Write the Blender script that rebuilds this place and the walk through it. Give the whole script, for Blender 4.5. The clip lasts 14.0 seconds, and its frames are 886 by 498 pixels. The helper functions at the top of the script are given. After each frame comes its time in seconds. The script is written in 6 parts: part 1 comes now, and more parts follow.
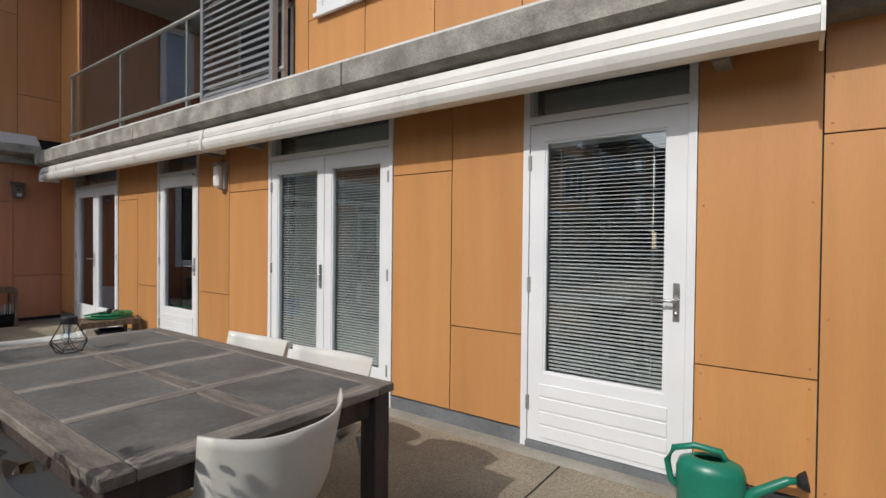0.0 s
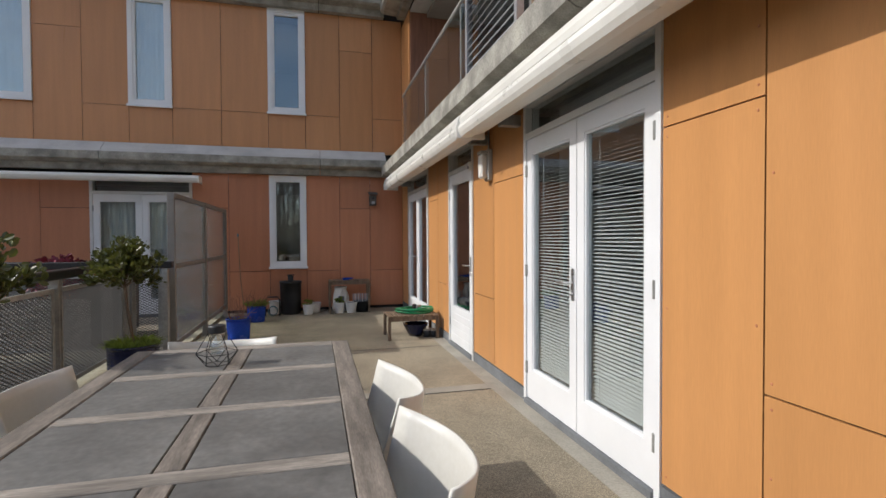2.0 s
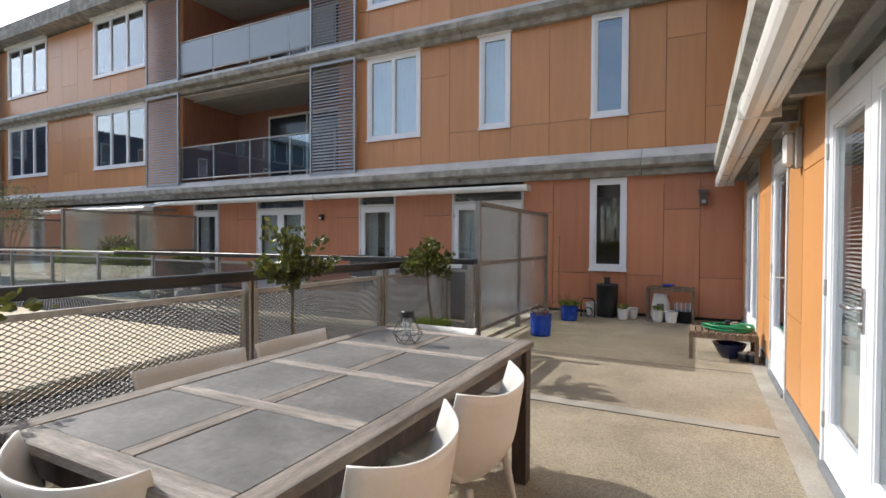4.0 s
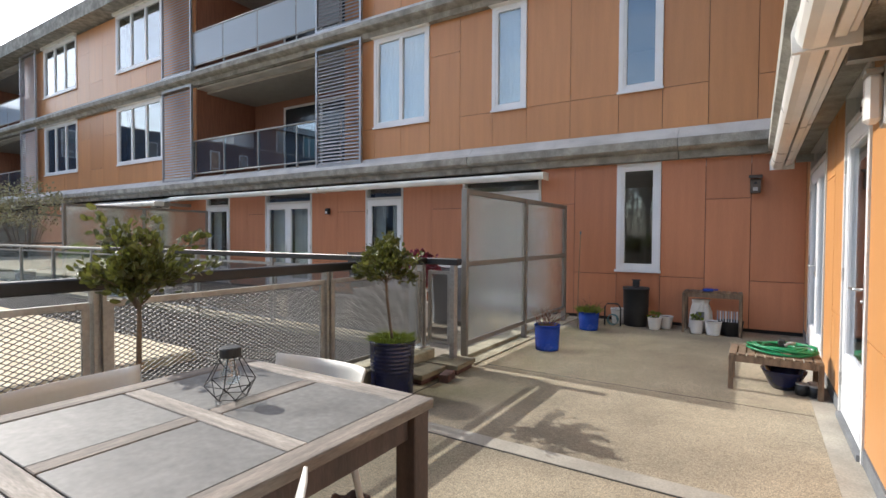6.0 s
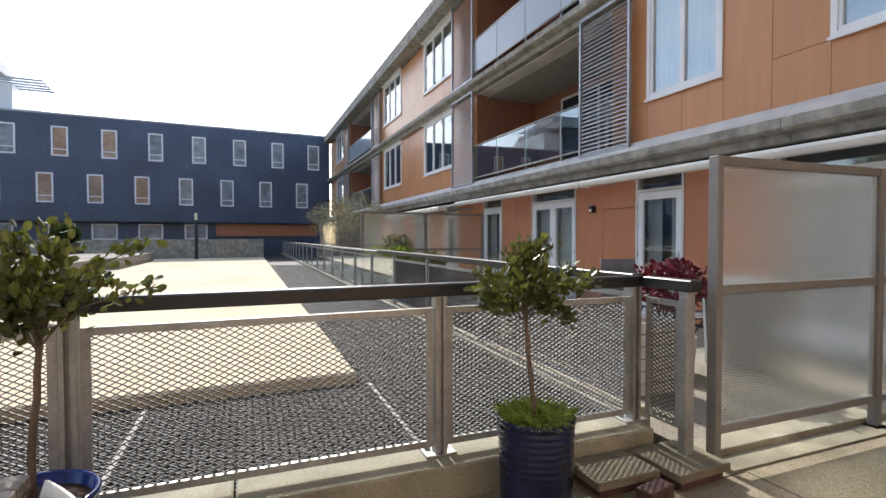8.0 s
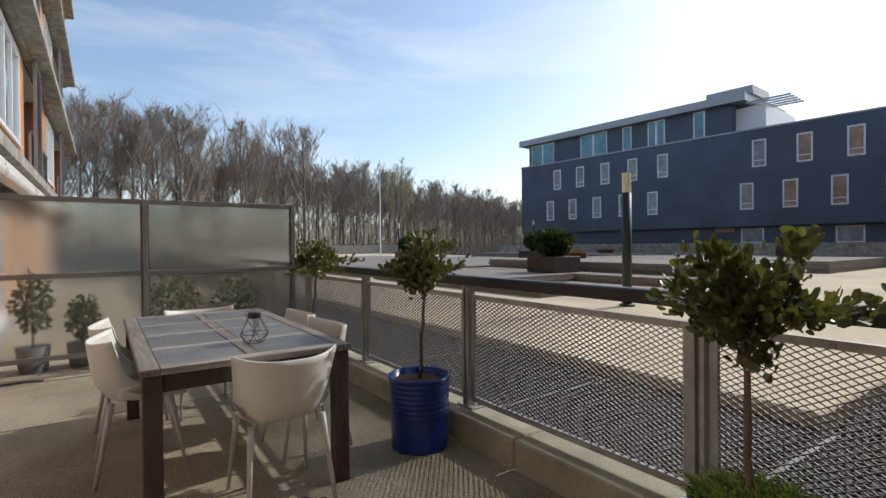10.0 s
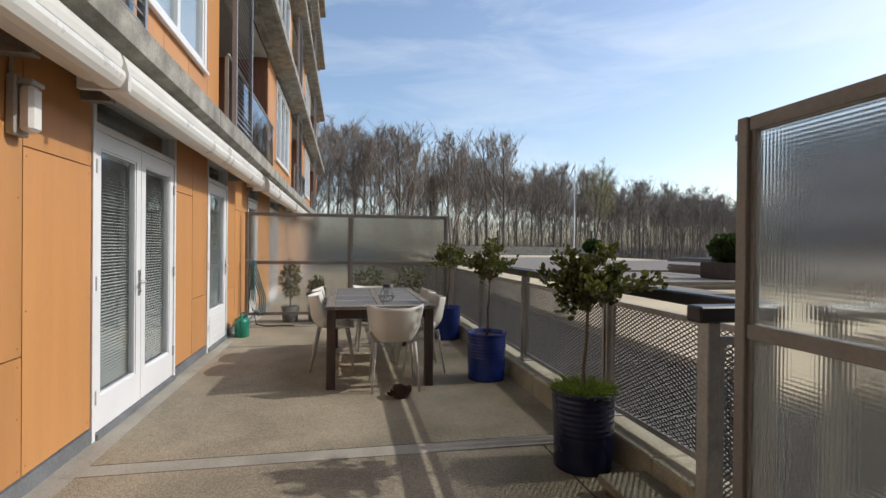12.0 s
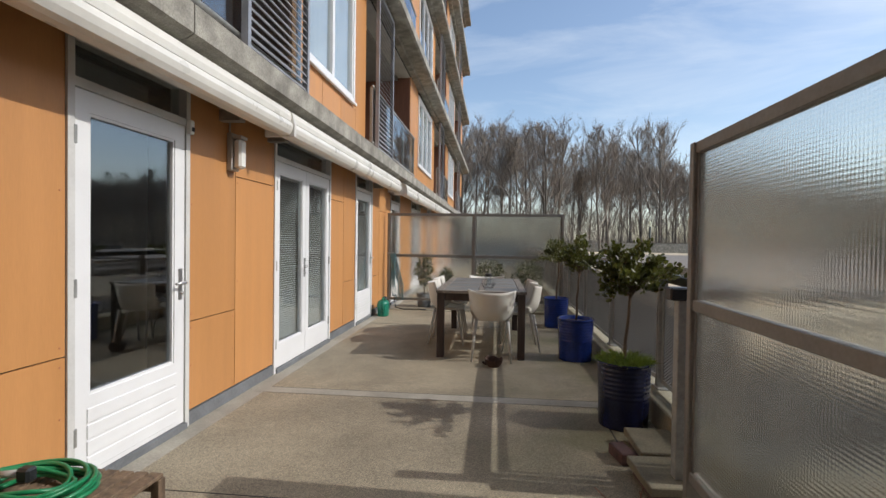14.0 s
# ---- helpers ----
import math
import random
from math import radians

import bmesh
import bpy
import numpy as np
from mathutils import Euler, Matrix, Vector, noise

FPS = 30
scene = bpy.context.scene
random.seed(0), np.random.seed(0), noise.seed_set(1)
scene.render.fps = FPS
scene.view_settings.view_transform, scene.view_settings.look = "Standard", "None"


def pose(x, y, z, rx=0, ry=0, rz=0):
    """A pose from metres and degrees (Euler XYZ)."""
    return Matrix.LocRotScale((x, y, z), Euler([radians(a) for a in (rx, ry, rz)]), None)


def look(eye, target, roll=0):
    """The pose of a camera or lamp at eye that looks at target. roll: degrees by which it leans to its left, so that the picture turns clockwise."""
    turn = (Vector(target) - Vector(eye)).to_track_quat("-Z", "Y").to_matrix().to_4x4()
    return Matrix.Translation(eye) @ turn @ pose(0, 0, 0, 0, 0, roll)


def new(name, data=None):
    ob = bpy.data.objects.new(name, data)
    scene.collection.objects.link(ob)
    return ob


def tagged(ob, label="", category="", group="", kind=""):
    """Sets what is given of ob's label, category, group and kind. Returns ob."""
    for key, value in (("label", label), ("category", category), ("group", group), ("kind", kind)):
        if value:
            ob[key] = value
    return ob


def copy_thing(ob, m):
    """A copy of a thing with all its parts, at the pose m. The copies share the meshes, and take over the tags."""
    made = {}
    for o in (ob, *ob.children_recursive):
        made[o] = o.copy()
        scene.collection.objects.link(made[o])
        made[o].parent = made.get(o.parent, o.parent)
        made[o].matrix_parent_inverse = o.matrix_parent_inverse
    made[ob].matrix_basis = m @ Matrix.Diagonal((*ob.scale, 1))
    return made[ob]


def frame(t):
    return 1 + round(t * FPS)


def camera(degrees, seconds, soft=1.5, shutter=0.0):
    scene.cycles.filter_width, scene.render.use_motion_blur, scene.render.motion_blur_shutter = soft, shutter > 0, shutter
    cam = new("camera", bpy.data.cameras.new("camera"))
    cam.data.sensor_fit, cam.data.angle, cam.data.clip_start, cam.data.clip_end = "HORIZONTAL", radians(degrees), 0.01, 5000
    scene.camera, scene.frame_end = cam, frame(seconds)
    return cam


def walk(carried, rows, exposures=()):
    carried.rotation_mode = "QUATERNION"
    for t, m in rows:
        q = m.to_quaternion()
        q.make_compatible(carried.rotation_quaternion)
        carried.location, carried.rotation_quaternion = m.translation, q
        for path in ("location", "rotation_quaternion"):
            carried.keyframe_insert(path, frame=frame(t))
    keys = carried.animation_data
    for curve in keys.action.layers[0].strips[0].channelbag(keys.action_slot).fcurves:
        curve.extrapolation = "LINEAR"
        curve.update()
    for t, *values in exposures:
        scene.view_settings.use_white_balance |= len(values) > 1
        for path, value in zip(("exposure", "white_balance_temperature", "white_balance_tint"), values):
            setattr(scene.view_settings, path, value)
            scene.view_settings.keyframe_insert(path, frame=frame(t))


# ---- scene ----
cam = camera(83.8, 14.0)
PATH = [
    (0, (-3.059, -4.378, 1.38), (-1.439, -3.205, 1.352), 0.6),
    (0.5, (-2.8, -4.249, 1.368), (-1.245, -2.992, 1.33), 0.4),
    (1, (-2.463, -4.082, 1.355), (-1.15, -2.574, 1.302), -0.0),
    (1.5, (-2.049, -3.924, 1.361), (-1.116, -2.156, 1.312), -0.2),
    (2, (-1.7, -3.793, 1.37), (-1.2, -1.857, 1.327), -0.3),
    (2.5, (-1.35, -3.835, 1.353), (-1.364, -1.836, 1.334), -0.1),
    (3, (-1.077, -3.873, 1.358), (-1.485, -1.915, 1.337), 0.0),
    (3.5, (-0.841, -3.847, 1.369), (-1.594, -1.995, 1.346), 0.2),
    (6, (-0.569, -2.428, 1.376), (-1.641, -0.741, 1.325), 0.3),
    (6.5, (-0.665, -1.967, 1.384), (-1.721, -0.269, 1.33), 0.8),
    (7, (-0.76, -1.435, 1.379), (-1.932, 0.184, 1.327), 0.4),
    (7.5, (-0.926, -0.934, 1.391), (-2.419, 0.396, 1.343), 0.2),
    (8, (-1.043, -0.449, 1.401), (-2.902, 0.286, 1.353), -0.1),
    (8.5, (-1.195, 0.033, 1.399), (-3.191, -0.094, 1.356), -0.4),
    (9, (-1.294, 0.574, 1.372), (-3.092, -0.303, 1.344), -0.8),
    (11.5, (-1.59, 3.345, 1.384), (-2.096, 1.41, 1.372), 0.4),
    (12, (-1.709, 3.834, 1.389), (-2.098, 1.872, 1.376), 0.6),
    (12.5, (-1.829, 4.236, 1.373), (-2.059, 2.249, 1.359), 0.7),
    (13, (-1.966, 4.517, 1.393), (-2.032, 2.519, 1.373), 0.7),
    (13.5, (-2.126, 4.702, 1.392), (-2.021, 2.705, 1.364), 0.7),
    (14, (-2.222, 4.803, 1.383), (-2.01, 2.814, 1.349), 0.8),
]
walk(cam, [(t, look(eye, target, roll)) for t, eye, target, roll in PATH],
     exposures=[(0.0, 0.09), (0.5, 0.06), (1.0, 0.15), (1.5, 0.3), (2.5, 0.62), (3.5, 0.93), (6.0, 1.2), (7.5, 1.38), (8.3, 1.05), (9.2, 0.43), (11.5, 0.33), (14.0, 0.32)])
# ---- light ----
world = bpy.data.worlds.new("sky")
scene.world = world
world.use_nodes = True
wn, wl = world.node_tree.nodes, world.node_tree.links
sky = wn.new("ShaderNodeTexSky")
sky.sky_type = "NISHITA"
sky.sun_disc = False
SUN_EL, SUN_SIDE = 37.0, 1.5
sky.sun_elevation = radians(SUN_EL)
sky.sun_rotation = radians(-90 + SUN_SIDE)
sky.air_density, sky.dust_density, sky.ozone_density = 1.0, 1.5, 1.2
wn["Background"].inputs[1].default_value = 0.15
wc_in, wc_map, wc_tex, wc_rng, wc_mix = wn.new("ShaderNodeTexCoord"), wn.new("ShaderNodeMapping"), wn.new("ShaderNodeTexNoise"), wn.new("ShaderNodeMapRange"), wn.new("ShaderNodeMixRGB")
wc_map.inputs["Scale"].default_value = (1.0, 1.0, 4.5)
wc_map.inputs["Rotation"].default_value = (0.12, 0.05, 0.4)
wc_tex.inputs["Scale"].default_value, wc_tex.inputs["Detail"].default_value, wc_tex.inputs["Roughness"].default_value, wc_tex.inputs["Distortion"].default_value = 2.6, 8.0, 0.6, 0.5
wc_rng.inputs[1].default_value, wc_rng.inputs[2].default_value, wc_rng.inputs[4].default_value = 0.45, 0.82, 0.42
wc_mix.inputs[2].default_value = (5.6, 5.9, 6.2, 1)
wl.new(wc_in.outputs["Generated"], wc_map.inputs[0])
wl.new(wc_map.outputs[0], wc_tex.inputs["Vector"])
wl.new(wc_tex.outputs[0], wc_rng.inputs[0])
wl.new(wc_rng.outputs[0], wc_mix.inputs[0])
wl.new(sky.outputs[0], wc_mix.inputs[1])
wl.new(wc_mix.outputs[0], wn["Background"].inputs[0])
sun_way = Vector((-math.cos(radians(SUN_EL)) * math.cos(radians(SUN_SIDE)), math.cos(radians(SUN_EL)) * math.sin(radians(SUN_SIDE)), math.sin(radians(SUN_EL))))
sun = new("sun", bpy.data.lights.new("sun", "SUN"))
sun.data.energy, sun.data.angle, sun.data.color = 2.25, radians(0.53), (1.0, 0.965, 0.91)
sun.matrix_world = look(sun_way * 60, (0, 0, 0))


# ---- materials ----
def mat(name, color, rough=0.6, metal=0.0, vary=0.12, scale=4.0, fine=60.0, bump=0.15, stretch=(1, 1, 1), dark=None, stain=0.0, stain_scale=0.7, object_vary=0.0, depth=0.002, spec=0.5, island=False, grain=None):
    """Two scales of variation on one colour; optional grain direction, stains and per-piece change."""
    m = bpy.data.materials.new(name)
    m.use_nodes = True
    n, l = m.node_tree.nodes, m.node_tree.links
    b = n["Principled BSDF"]
    b.inputs["Roughness"].default_value, b.inputs["Metallic"].default_value = rough, metal
    b.inputs["Specular IOR Level"].default_value = spec
    tc = n.new("ShaderNodeTexCoord")
    mp = n.new("ShaderNodeMapping")
    mp.inputs["Scale"].default_value = stretch
    l.new(tc.outputs["Object"], mp.inputs[0])
    src = mp.outputs[0]
    if object_vary or island:
        oi = n.new("ShaderNodeNewGeometry") if island else n.new("ShaderNodeObjectInfo")
        add = n.new("ShaderNodeVectorMath")
        l.new(src, add.inputs[0])
        sc = n.new("ShaderNodeMath")
        sc.operation = "MULTIPLY"
        sc.inputs[1].default_value = 37.0
        l.new(oi.outputs["Random Per Island" if island else "Random"], sc.inputs[0])
        l.new(sc.outputs[0], add.inputs[1])
        src = add.outputs[0]
    big = n.new("ShaderNodeTexNoise")
    big.inputs["Scale"].default_value, big.inputs["Detail"].default_value = scale, 5.0
    small = n.new("ShaderNodeTexNoise")
    small.inputs["Scale"].default_value, small.inputs["Detail"].default_value = fine, 3.0
    l.new(src, big.inputs["Vector"])
    l.new(src, small.inputs["Vector"])
    dk = dark or tuple(c * (1 - 2.2 * vary) for c in color)
    lt = tuple(min(1, c * (1 + 0.9 * vary)) for c in color)
    mix = n.new("ShaderNodeMixRGB")
    mix.inputs[1].default_value, mix.inputs[2].default_value = (*dk, 1), (*lt, 1)
    ramp = n.new("ShaderNodeMapRange")
    ramp.inputs[1].default_value, ramp.inputs[2].default_value = 0.3, 0.7
    l.new(big.outputs[0], ramp.inputs[0])
    l.new(ramp.outputs[0], mix.inputs[0])
    mix2 = n.new("ShaderNodeMixRGB")
    mix2.blend_type = "OVERLAY"
    mix2.inputs[0].default_value = min(1, vary * 2.5) if grain is None else grain
    l.new(mix.outputs[0], mix2.inputs[1])
    speck = small.outputs[0]
    if grain:
        sp = n.new("ShaderNodeMapRange")
        sp.inputs[1].default_value, sp.inputs[2].default_value = 0.36, 0.64
        l.new(speck, sp.inputs[0])
        speck = sp.outputs[0]
    l.new(speck, mix2.inputs[2])
    out = mix2.outputs[0]
    if stain:
        st = n.new("ShaderNodeTexNoise")
        st.inputs["Scale"].default_value, st.inputs["Detail"].default_value = stain_scale, 8.0
        st.inputs["Roughness"].default_value = 0.65
        l.new(src, st.inputs["Vector"])
        r2 = n.new("ShaderNodeMapRange")
        r2.inputs[1].default_value, r2.inputs[2].default_value, r2.inputs[4].default_value = 0.46, 0.66, stain
        l.new(st.outputs[0], r2.inputs[0])
        mix3 = n.new("ShaderNodeMixRGB")
        mix3.inputs[2].default_value = (*[c * 0.35 for c in color], 1)
        l.new(r2.outputs[0], mix3.inputs[0])
        l.new(out, mix3.inputs[1])
        out = mix3.outputs[0]
    if object_vary:
        hsv = n.new("ShaderNodeHueSaturation")
        mr = n.new("ShaderNodeMapRange")
        mr.inputs[3].default_value, mr.inputs[4].default_value = 1 - object_vary, 1 + object_vary
        l.new(oi.outputs["Random"], mr.inputs[0]) if not island else None
        l.new(mr.outputs[0], hsv.inputs["Value"])
        l.new(out, hsv.inputs["Color"])
        out = hsv.outputs[0]
    l.new(out, b.inputs["Base Color"])
    rr = n.new("ShaderNodeMapRange")
    rr.inputs[3].default_value, rr.inputs[4].default_value = max(0.02, rough - 0.1), min(1, rough + 0.1)
    l.new(big.outputs[0], rr.inputs[0])
    l.new(rr.outputs[0], b.inputs["Roughness"])
    if bump:
        bp = n.new("ShaderNodeBump")
        bp.inputs["Strength"].default_value, bp.inputs["Distance"].default_value = bump, depth
        l.new(small.outputs[0], bp.inputs["Height"])
        l.new(bp.outputs[0], b.inputs["Normal"])
    return m


def pebbled(m, scale, amount, moss=None):
    """Small stones in the surface: each one its own tone, with relief; optional moss towards the outer kerb."""
    n, l = m.node_tree.nodes, m.node_tree.links
    b = n["Principled BSDF"]
    old = b.inputs["Base Color"].links[0].from_socket
    tc, vo, bw, rg, mx, bp = n.new("ShaderNodeTexCoord"), n.new("ShaderNodeTexVoronoi"), n.new("ShaderNodeSeparateColor"), n.new("ShaderNodeMapRange"), n.new("ShaderNodeMixRGB"), n.new("ShaderNodeBump")
    vo.inputs["Scale"].default_value = scale
    l.new(tc.outputs["Object"], vo.inputs["Vector"])
    l.new(vo.outputs["Color"], bw.inputs[0])
    rg.inputs[3].default_value, rg.inputs[4].default_value = 0.12, 0.88
    l.new(bw.outputs[0], rg.inputs[0])
    mx.blend_type, mx.inputs[0].default_value = "OVERLAY", amount
    l.new(old, mx.inputs[1])
    l.new(rg.outputs[0], mx.inputs[2])
    out = mx.outputs[0]
    if moss:
        sx, rx, nz, rn, mu, mm = n.new("ShaderNodeSeparateXYZ"), n.new("ShaderNodeMapRange"), n.new("ShaderNodeTexNoise"), n.new("ShaderNodeMapRange"), n.new("ShaderNodeMath"), n.new("ShaderNodeMixRGB")
        l.new(tc.outputs["Object"], sx.inputs[0])
        l.new(sx.outputs[0], rx.inputs[0])
        rx.inputs[1].default_value, rx.inputs[2].default_value, rx.inputs[3].default_value, rx.inputs[4].default_value = -3.3, -1.9, 0.75, 0.0
        nz.inputs["Scale"].default_value, nz.inputs["Detail"].default_value = 1.1, 7.0
        l.new(tc.outputs["Object"], nz.inputs["Vector"])
        rn.inputs[1].default_value, rn.inputs[2].default_value = 0.45, 0.7
        l.new(nz.outputs[0], rn.inputs[0])
        mu.operation = "MULTIPLY"
        l.new(rx.outputs[0], mu.inputs[0])
        l.new(rn.outputs[0], mu.inputs[1])
        mm.inputs[2].default_value = (*moss, 1)
        l.new(mu.outputs[0], mm.inputs[0])
        l.new(out, mm.inputs[1])
        out = mm.outputs[0]
    l.new(out, b.inputs["Base Color"])
    bp.inputs["Strength"].default_value, bp.inputs["Distance"].default_value = 0.22, 0.003
    bp.invert = True
    l.new(vo.outputs["Distance"], bp.inputs["Height"])
    if b.inputs["Normal"].links:
        l.new(b.inputs["Normal"].links[0].from_socket, bp.inputs["Normal"])
    l.new(bp.outputs[0], b.inputs["Normal"])
    return m


def leafy(m, share):
    """Leaves let some light through from behind."""
    n, l = m.node_tree.nodes, m.node_tree.links
    b = n["Principled BSDF"]
    tl, mx, br = n.new("ShaderNodeBsdfTranslucent"), n.new("ShaderNodeMixShader"), n.new("ShaderNodeHueSaturation")
    br.inputs["Value"].default_value = 1.6
    br.inputs["Saturation"].default_value = 1.1
    l.new(b.inputs["Base Color"].links[0].from_socket, br.inputs["Color"])
    l.new(br.outputs[0], tl.inputs[0])
    mx.inputs[0].default_value = share
    l.new(b.outputs[0], mx.inputs[1])
    l.new(tl.outputs[0], mx.inputs[2])
    l.new(mx.outputs[0], n["Material Output"].inputs[0])
    return m


def glass(name, tint=(0.9, 0.95, 0.95), rough=0.0, mixture=0.0, ior=1.45, base=(0.8, 0.8, 0.8), wave=0.0):
    """Thin pane: glossy coat over clear or milky transmission."""
    m = bpy.data.materials.new(name)
    m.use_nodes = True
    n, l = m.node_tree.nodes, m.node_tree.links
    n.remove(n["Principled BSDF"])
    gl, tr, fr, mx = n.new("ShaderNodeBsdfGlossy"), n.new("ShaderNodeBsdfTransparent"), n.new("ShaderNodeLayerWeight"), n.new("ShaderNodeMixShader")
    pw, sc = n.new("ShaderNodeMath"), n.new("ShaderNodeMapRange")
    pw.operation, pw.inputs[1].default_value = "POWER", 4.0
    sc.inputs[3].default_value, sc.inputs[4].default_value = (0.13 if not mixture else 0.02), 0.9
    gl.inputs["Roughness"].default_value = rough
    gl.inputs["Color"].default_value = (0.95, 0.97, 1.0, 1)
    tr.inputs[0].default_value = (*tint, 1)
    l.new(fr.outputs["Facing"], pw.inputs[0])
    l.new(pw.outputs[0], sc.inputs[0])
    under = tr.outputs[0]
    if mixture:
        ref = n.new("ShaderNodeBsdfRefraction")
        ref.inputs["Roughness"].default_value, ref.inputs["IOR"].default_value = 0.20, 1.30
        ref.inputs["Color"].default_value = (*tint, 1)
        dif, tl, ad, m2 = n.new("ShaderNodeBsdfDiffuse"), n.new("ShaderNodeBsdfTranslucent"), n.new("ShaderNodeMixShader"), n.new("ShaderNodeMixShader")
        dif.inputs[0].default_value = tl.inputs[0].default_value = (*base, 1)
        ad.inputs[0].default_value = 0.5
        l.new(dif.outputs[0], ad.inputs[1])
        l.new(tl.outputs[0], ad.inputs[2])
        m2.inputs[0].default_value = mixture
        l.new(ref.outputs[0], m2.inputs[1])
        l.new(ad.outputs[0], m2.inputs[2])
        under = m2.outputs[0]
    if wave:
        tc, vo, bp = n.new("ShaderNodeTexCoord"), n.new("ShaderNodeTexWave"), n.new("ShaderNodeBump")
        w2, mul = n.new("ShaderNodeTexWave"), n.new("ShaderNodeMath")
        w2.bands_direction, vo.bands_direction = "Z", "X"
        for w in (vo, w2):
            w.inputs["Scale"].default_value = wave
            l.new(tc.outputs["Object"], w.inputs["Vector"])
        low = n.new("ShaderNodeMath")
        low.operation, low.inputs[1].default_value, mul.operation = "MULTIPLY", 0.5, "ADD"
        l.new(vo.outputs[1], low.inputs[0])
        l.new(low.outputs[0], mul.inputs[0])
        l.new(w2.outputs[1], mul.inputs[1])
        bp.inputs["Strength"].default_value, bp.inputs["Distance"].default_value = 0.19, 0.003
        l.new(mul.outputs[0], bp.inputs["Height"])
        for s in (gl, *((ref,) if mixture else ())):
            l.new(bp.outputs[0], s.inputs["Normal"])
    l.new(sc.outputs[0], mx.inputs[0])
    l.new(under, mx.inputs[1])
    l.new(gl.outputs[0], mx.inputs[2])
    l.new(mx.outputs[0], n["Material Output"].inputs[0])
    return m


M_CLAD = mat("orange_wood_laminate", (0.54, 0.262, 0.097), 0.42, vary=0.04, scale=1.2, fine=30.0, bump=0.03, stretch=(7, 7, 0.5), object_vary=0.07, spec=0.35)
M_CLADN = mat("orange_brown_laminate", (0.54, 0.262, 0.115), 0.32, vary=0.04, scale=1.5, fine=30.0, bump=0.04, stretch=(7, 7, 0.5), object_vary=0.08, spec=0.35)
M_CLADB = mat("red_brown_laminate", (0.50, 0.21, 0.112), 0.32, vary=0.04, scale=1.5, fine=30.0, bump=0.04, stretch=(7, 7, 0.5), object_vary=0.08, spec=0.35)
M_BACK = mat("dark_backing", (0.03, 0.028, 0.026), 0.9)
M_WHITE = mat("white_paint", (0.78, 0.79, 0.80), 0.35, vary=0.03, scale=2.0, bump=0.03)
M_FRAMEG = mat("pale_grey_paint", (0.62, 0.62, 0.60), 0.5, vary=0.05, bump=0.05)
M_CONC = mat("weathered_concrete", (0.36, 0.345, 0.30), 0.9, vary=0.2, scale=5, fine=90, bump=0.5, stain=0.55, stain_scale=2.2)
M_CONCL = mat("pale_concrete_ledge", (0.60, 0.59, 0.56), 0.85, vary=0.12, scale=3, fine=70, bump=0.3, stain=0.25, stain_scale=1.5)
M_AWN = mat("cream_white_aluminium", (0.80, 0.79, 0.74), 0.3, vary=0.04, scale=3, bump=0.02, stain=0.12, stain_scale=1.2)
M_STRIP = mat("blue_grey_base_strip", (0.17, 0.18, 0.19), 0.7)
M_FLOOR = pebbled(mat("washed_gravel_concrete", (0.315, 0.268, 0.19), 0.92, vary=0.14, scale=1.4, fine=170, bump=0.5, stain=0.5, stain_scale=0.55, grain=0.4, depth=0.002), 110.0, 0.34, moss=(0.13, 0.135, 0.045))
M_FLOORN = pebbled(mat("neighbour_gravel_concrete", (0.32, 0.285, 0.225), 0.92, vary=0.14, scale=1.4, fine=170, bump=0.4, stain=0.35, stain_scale=0.6, grain=0.4), 110.0, 0.3)
M_FLOORL = mat("smooth_concrete_strip", (0.36, 0.335, 0.28), 0.9, vary=0.14, scale=2, fine=80, bump=0.3, stain=0.25, stain_scale=1.2)
M_KERB = mat("mossy_concrete_kerb", (0.40, 0.37, 0.27), 0.92, vary=0.2, scale=4, fine=80, bump=0.5, stain=0.5, stain_scale=2)
M_STEEL = mat("galvanised_steel", (0.42, 0.42, 0.40), 0.5, 0.55, vary=0.12, scale=6, fine=40, bump=0.08, stain=0.2, stain_scale=3)
M_MESH = mat("galvanised_mesh", (0.14, 0.137, 0.13), 0.6, 0.3, vary=0.1)
M_BLACKRAIL = mat("black_handrail", (0.018, 0.018, 0.02), 0.4, vary=0.15, bump=0.1)
M_BROWNFR = mat("grey_brown_screen_frame", (0.26, 0.245, 0.225), 0.5, 0.3, vary=0.08)
M_SAND = mat("sandy_concrete_slab", (0.61, 0.52, 0.36), 0.95, vary=0.12, scale=0.5, fine=30, bump=0.4, stain=0.15, stain_scale=0.25)
# near-black colour that holds the missing light below the deck
M_PITSHADE = mat("pit_shade", (0.05, 0.05, 0.05), 0.95)
M_WOODGREY = mat("weathered_grey_timber", (0.27, 0.24, 0.205), 0.85, vary=0.2, scale=3, fine=40, bump=0.4, stretch=(1, 8, 8), stain=0.25, stain_scale=1.5)
M_WOODDARK = mat("dark_stained_timber", (0.07, 0.05, 0.042), 0.75, vary=0.2, scale=4, fine=40, bump=0.3, stretch=(6, 6, 1))
M_BLUEBLDG = mat("slate_blue_cladding", (0.068, 0.094, 0.148), 0.45, vary=0.15, scale=0.4, fine=6, bump=0.1)
M_ROOM = mat("dim_room_plaster", (0.30, 0.29, 0.27), 0.9, vary=0.05)
M_LOUV = mat("anodised_louvre_grey", (0.36, 0.37, 0.39), 0.45, 0.5, vary=0.06)
M_GLASS = glass("window_glass", (0.86, 0.9, 0.9))
M_GLASSB = glass("balcony_glass", (0.80, 0.87, 0.88))
M_FROST = glass("ribbed_frosted_glass", (0.93, 0.94, 0.92), 0.10, mixture=0.07, base=(0.75, 0.74, 0.68), wave=20.0)
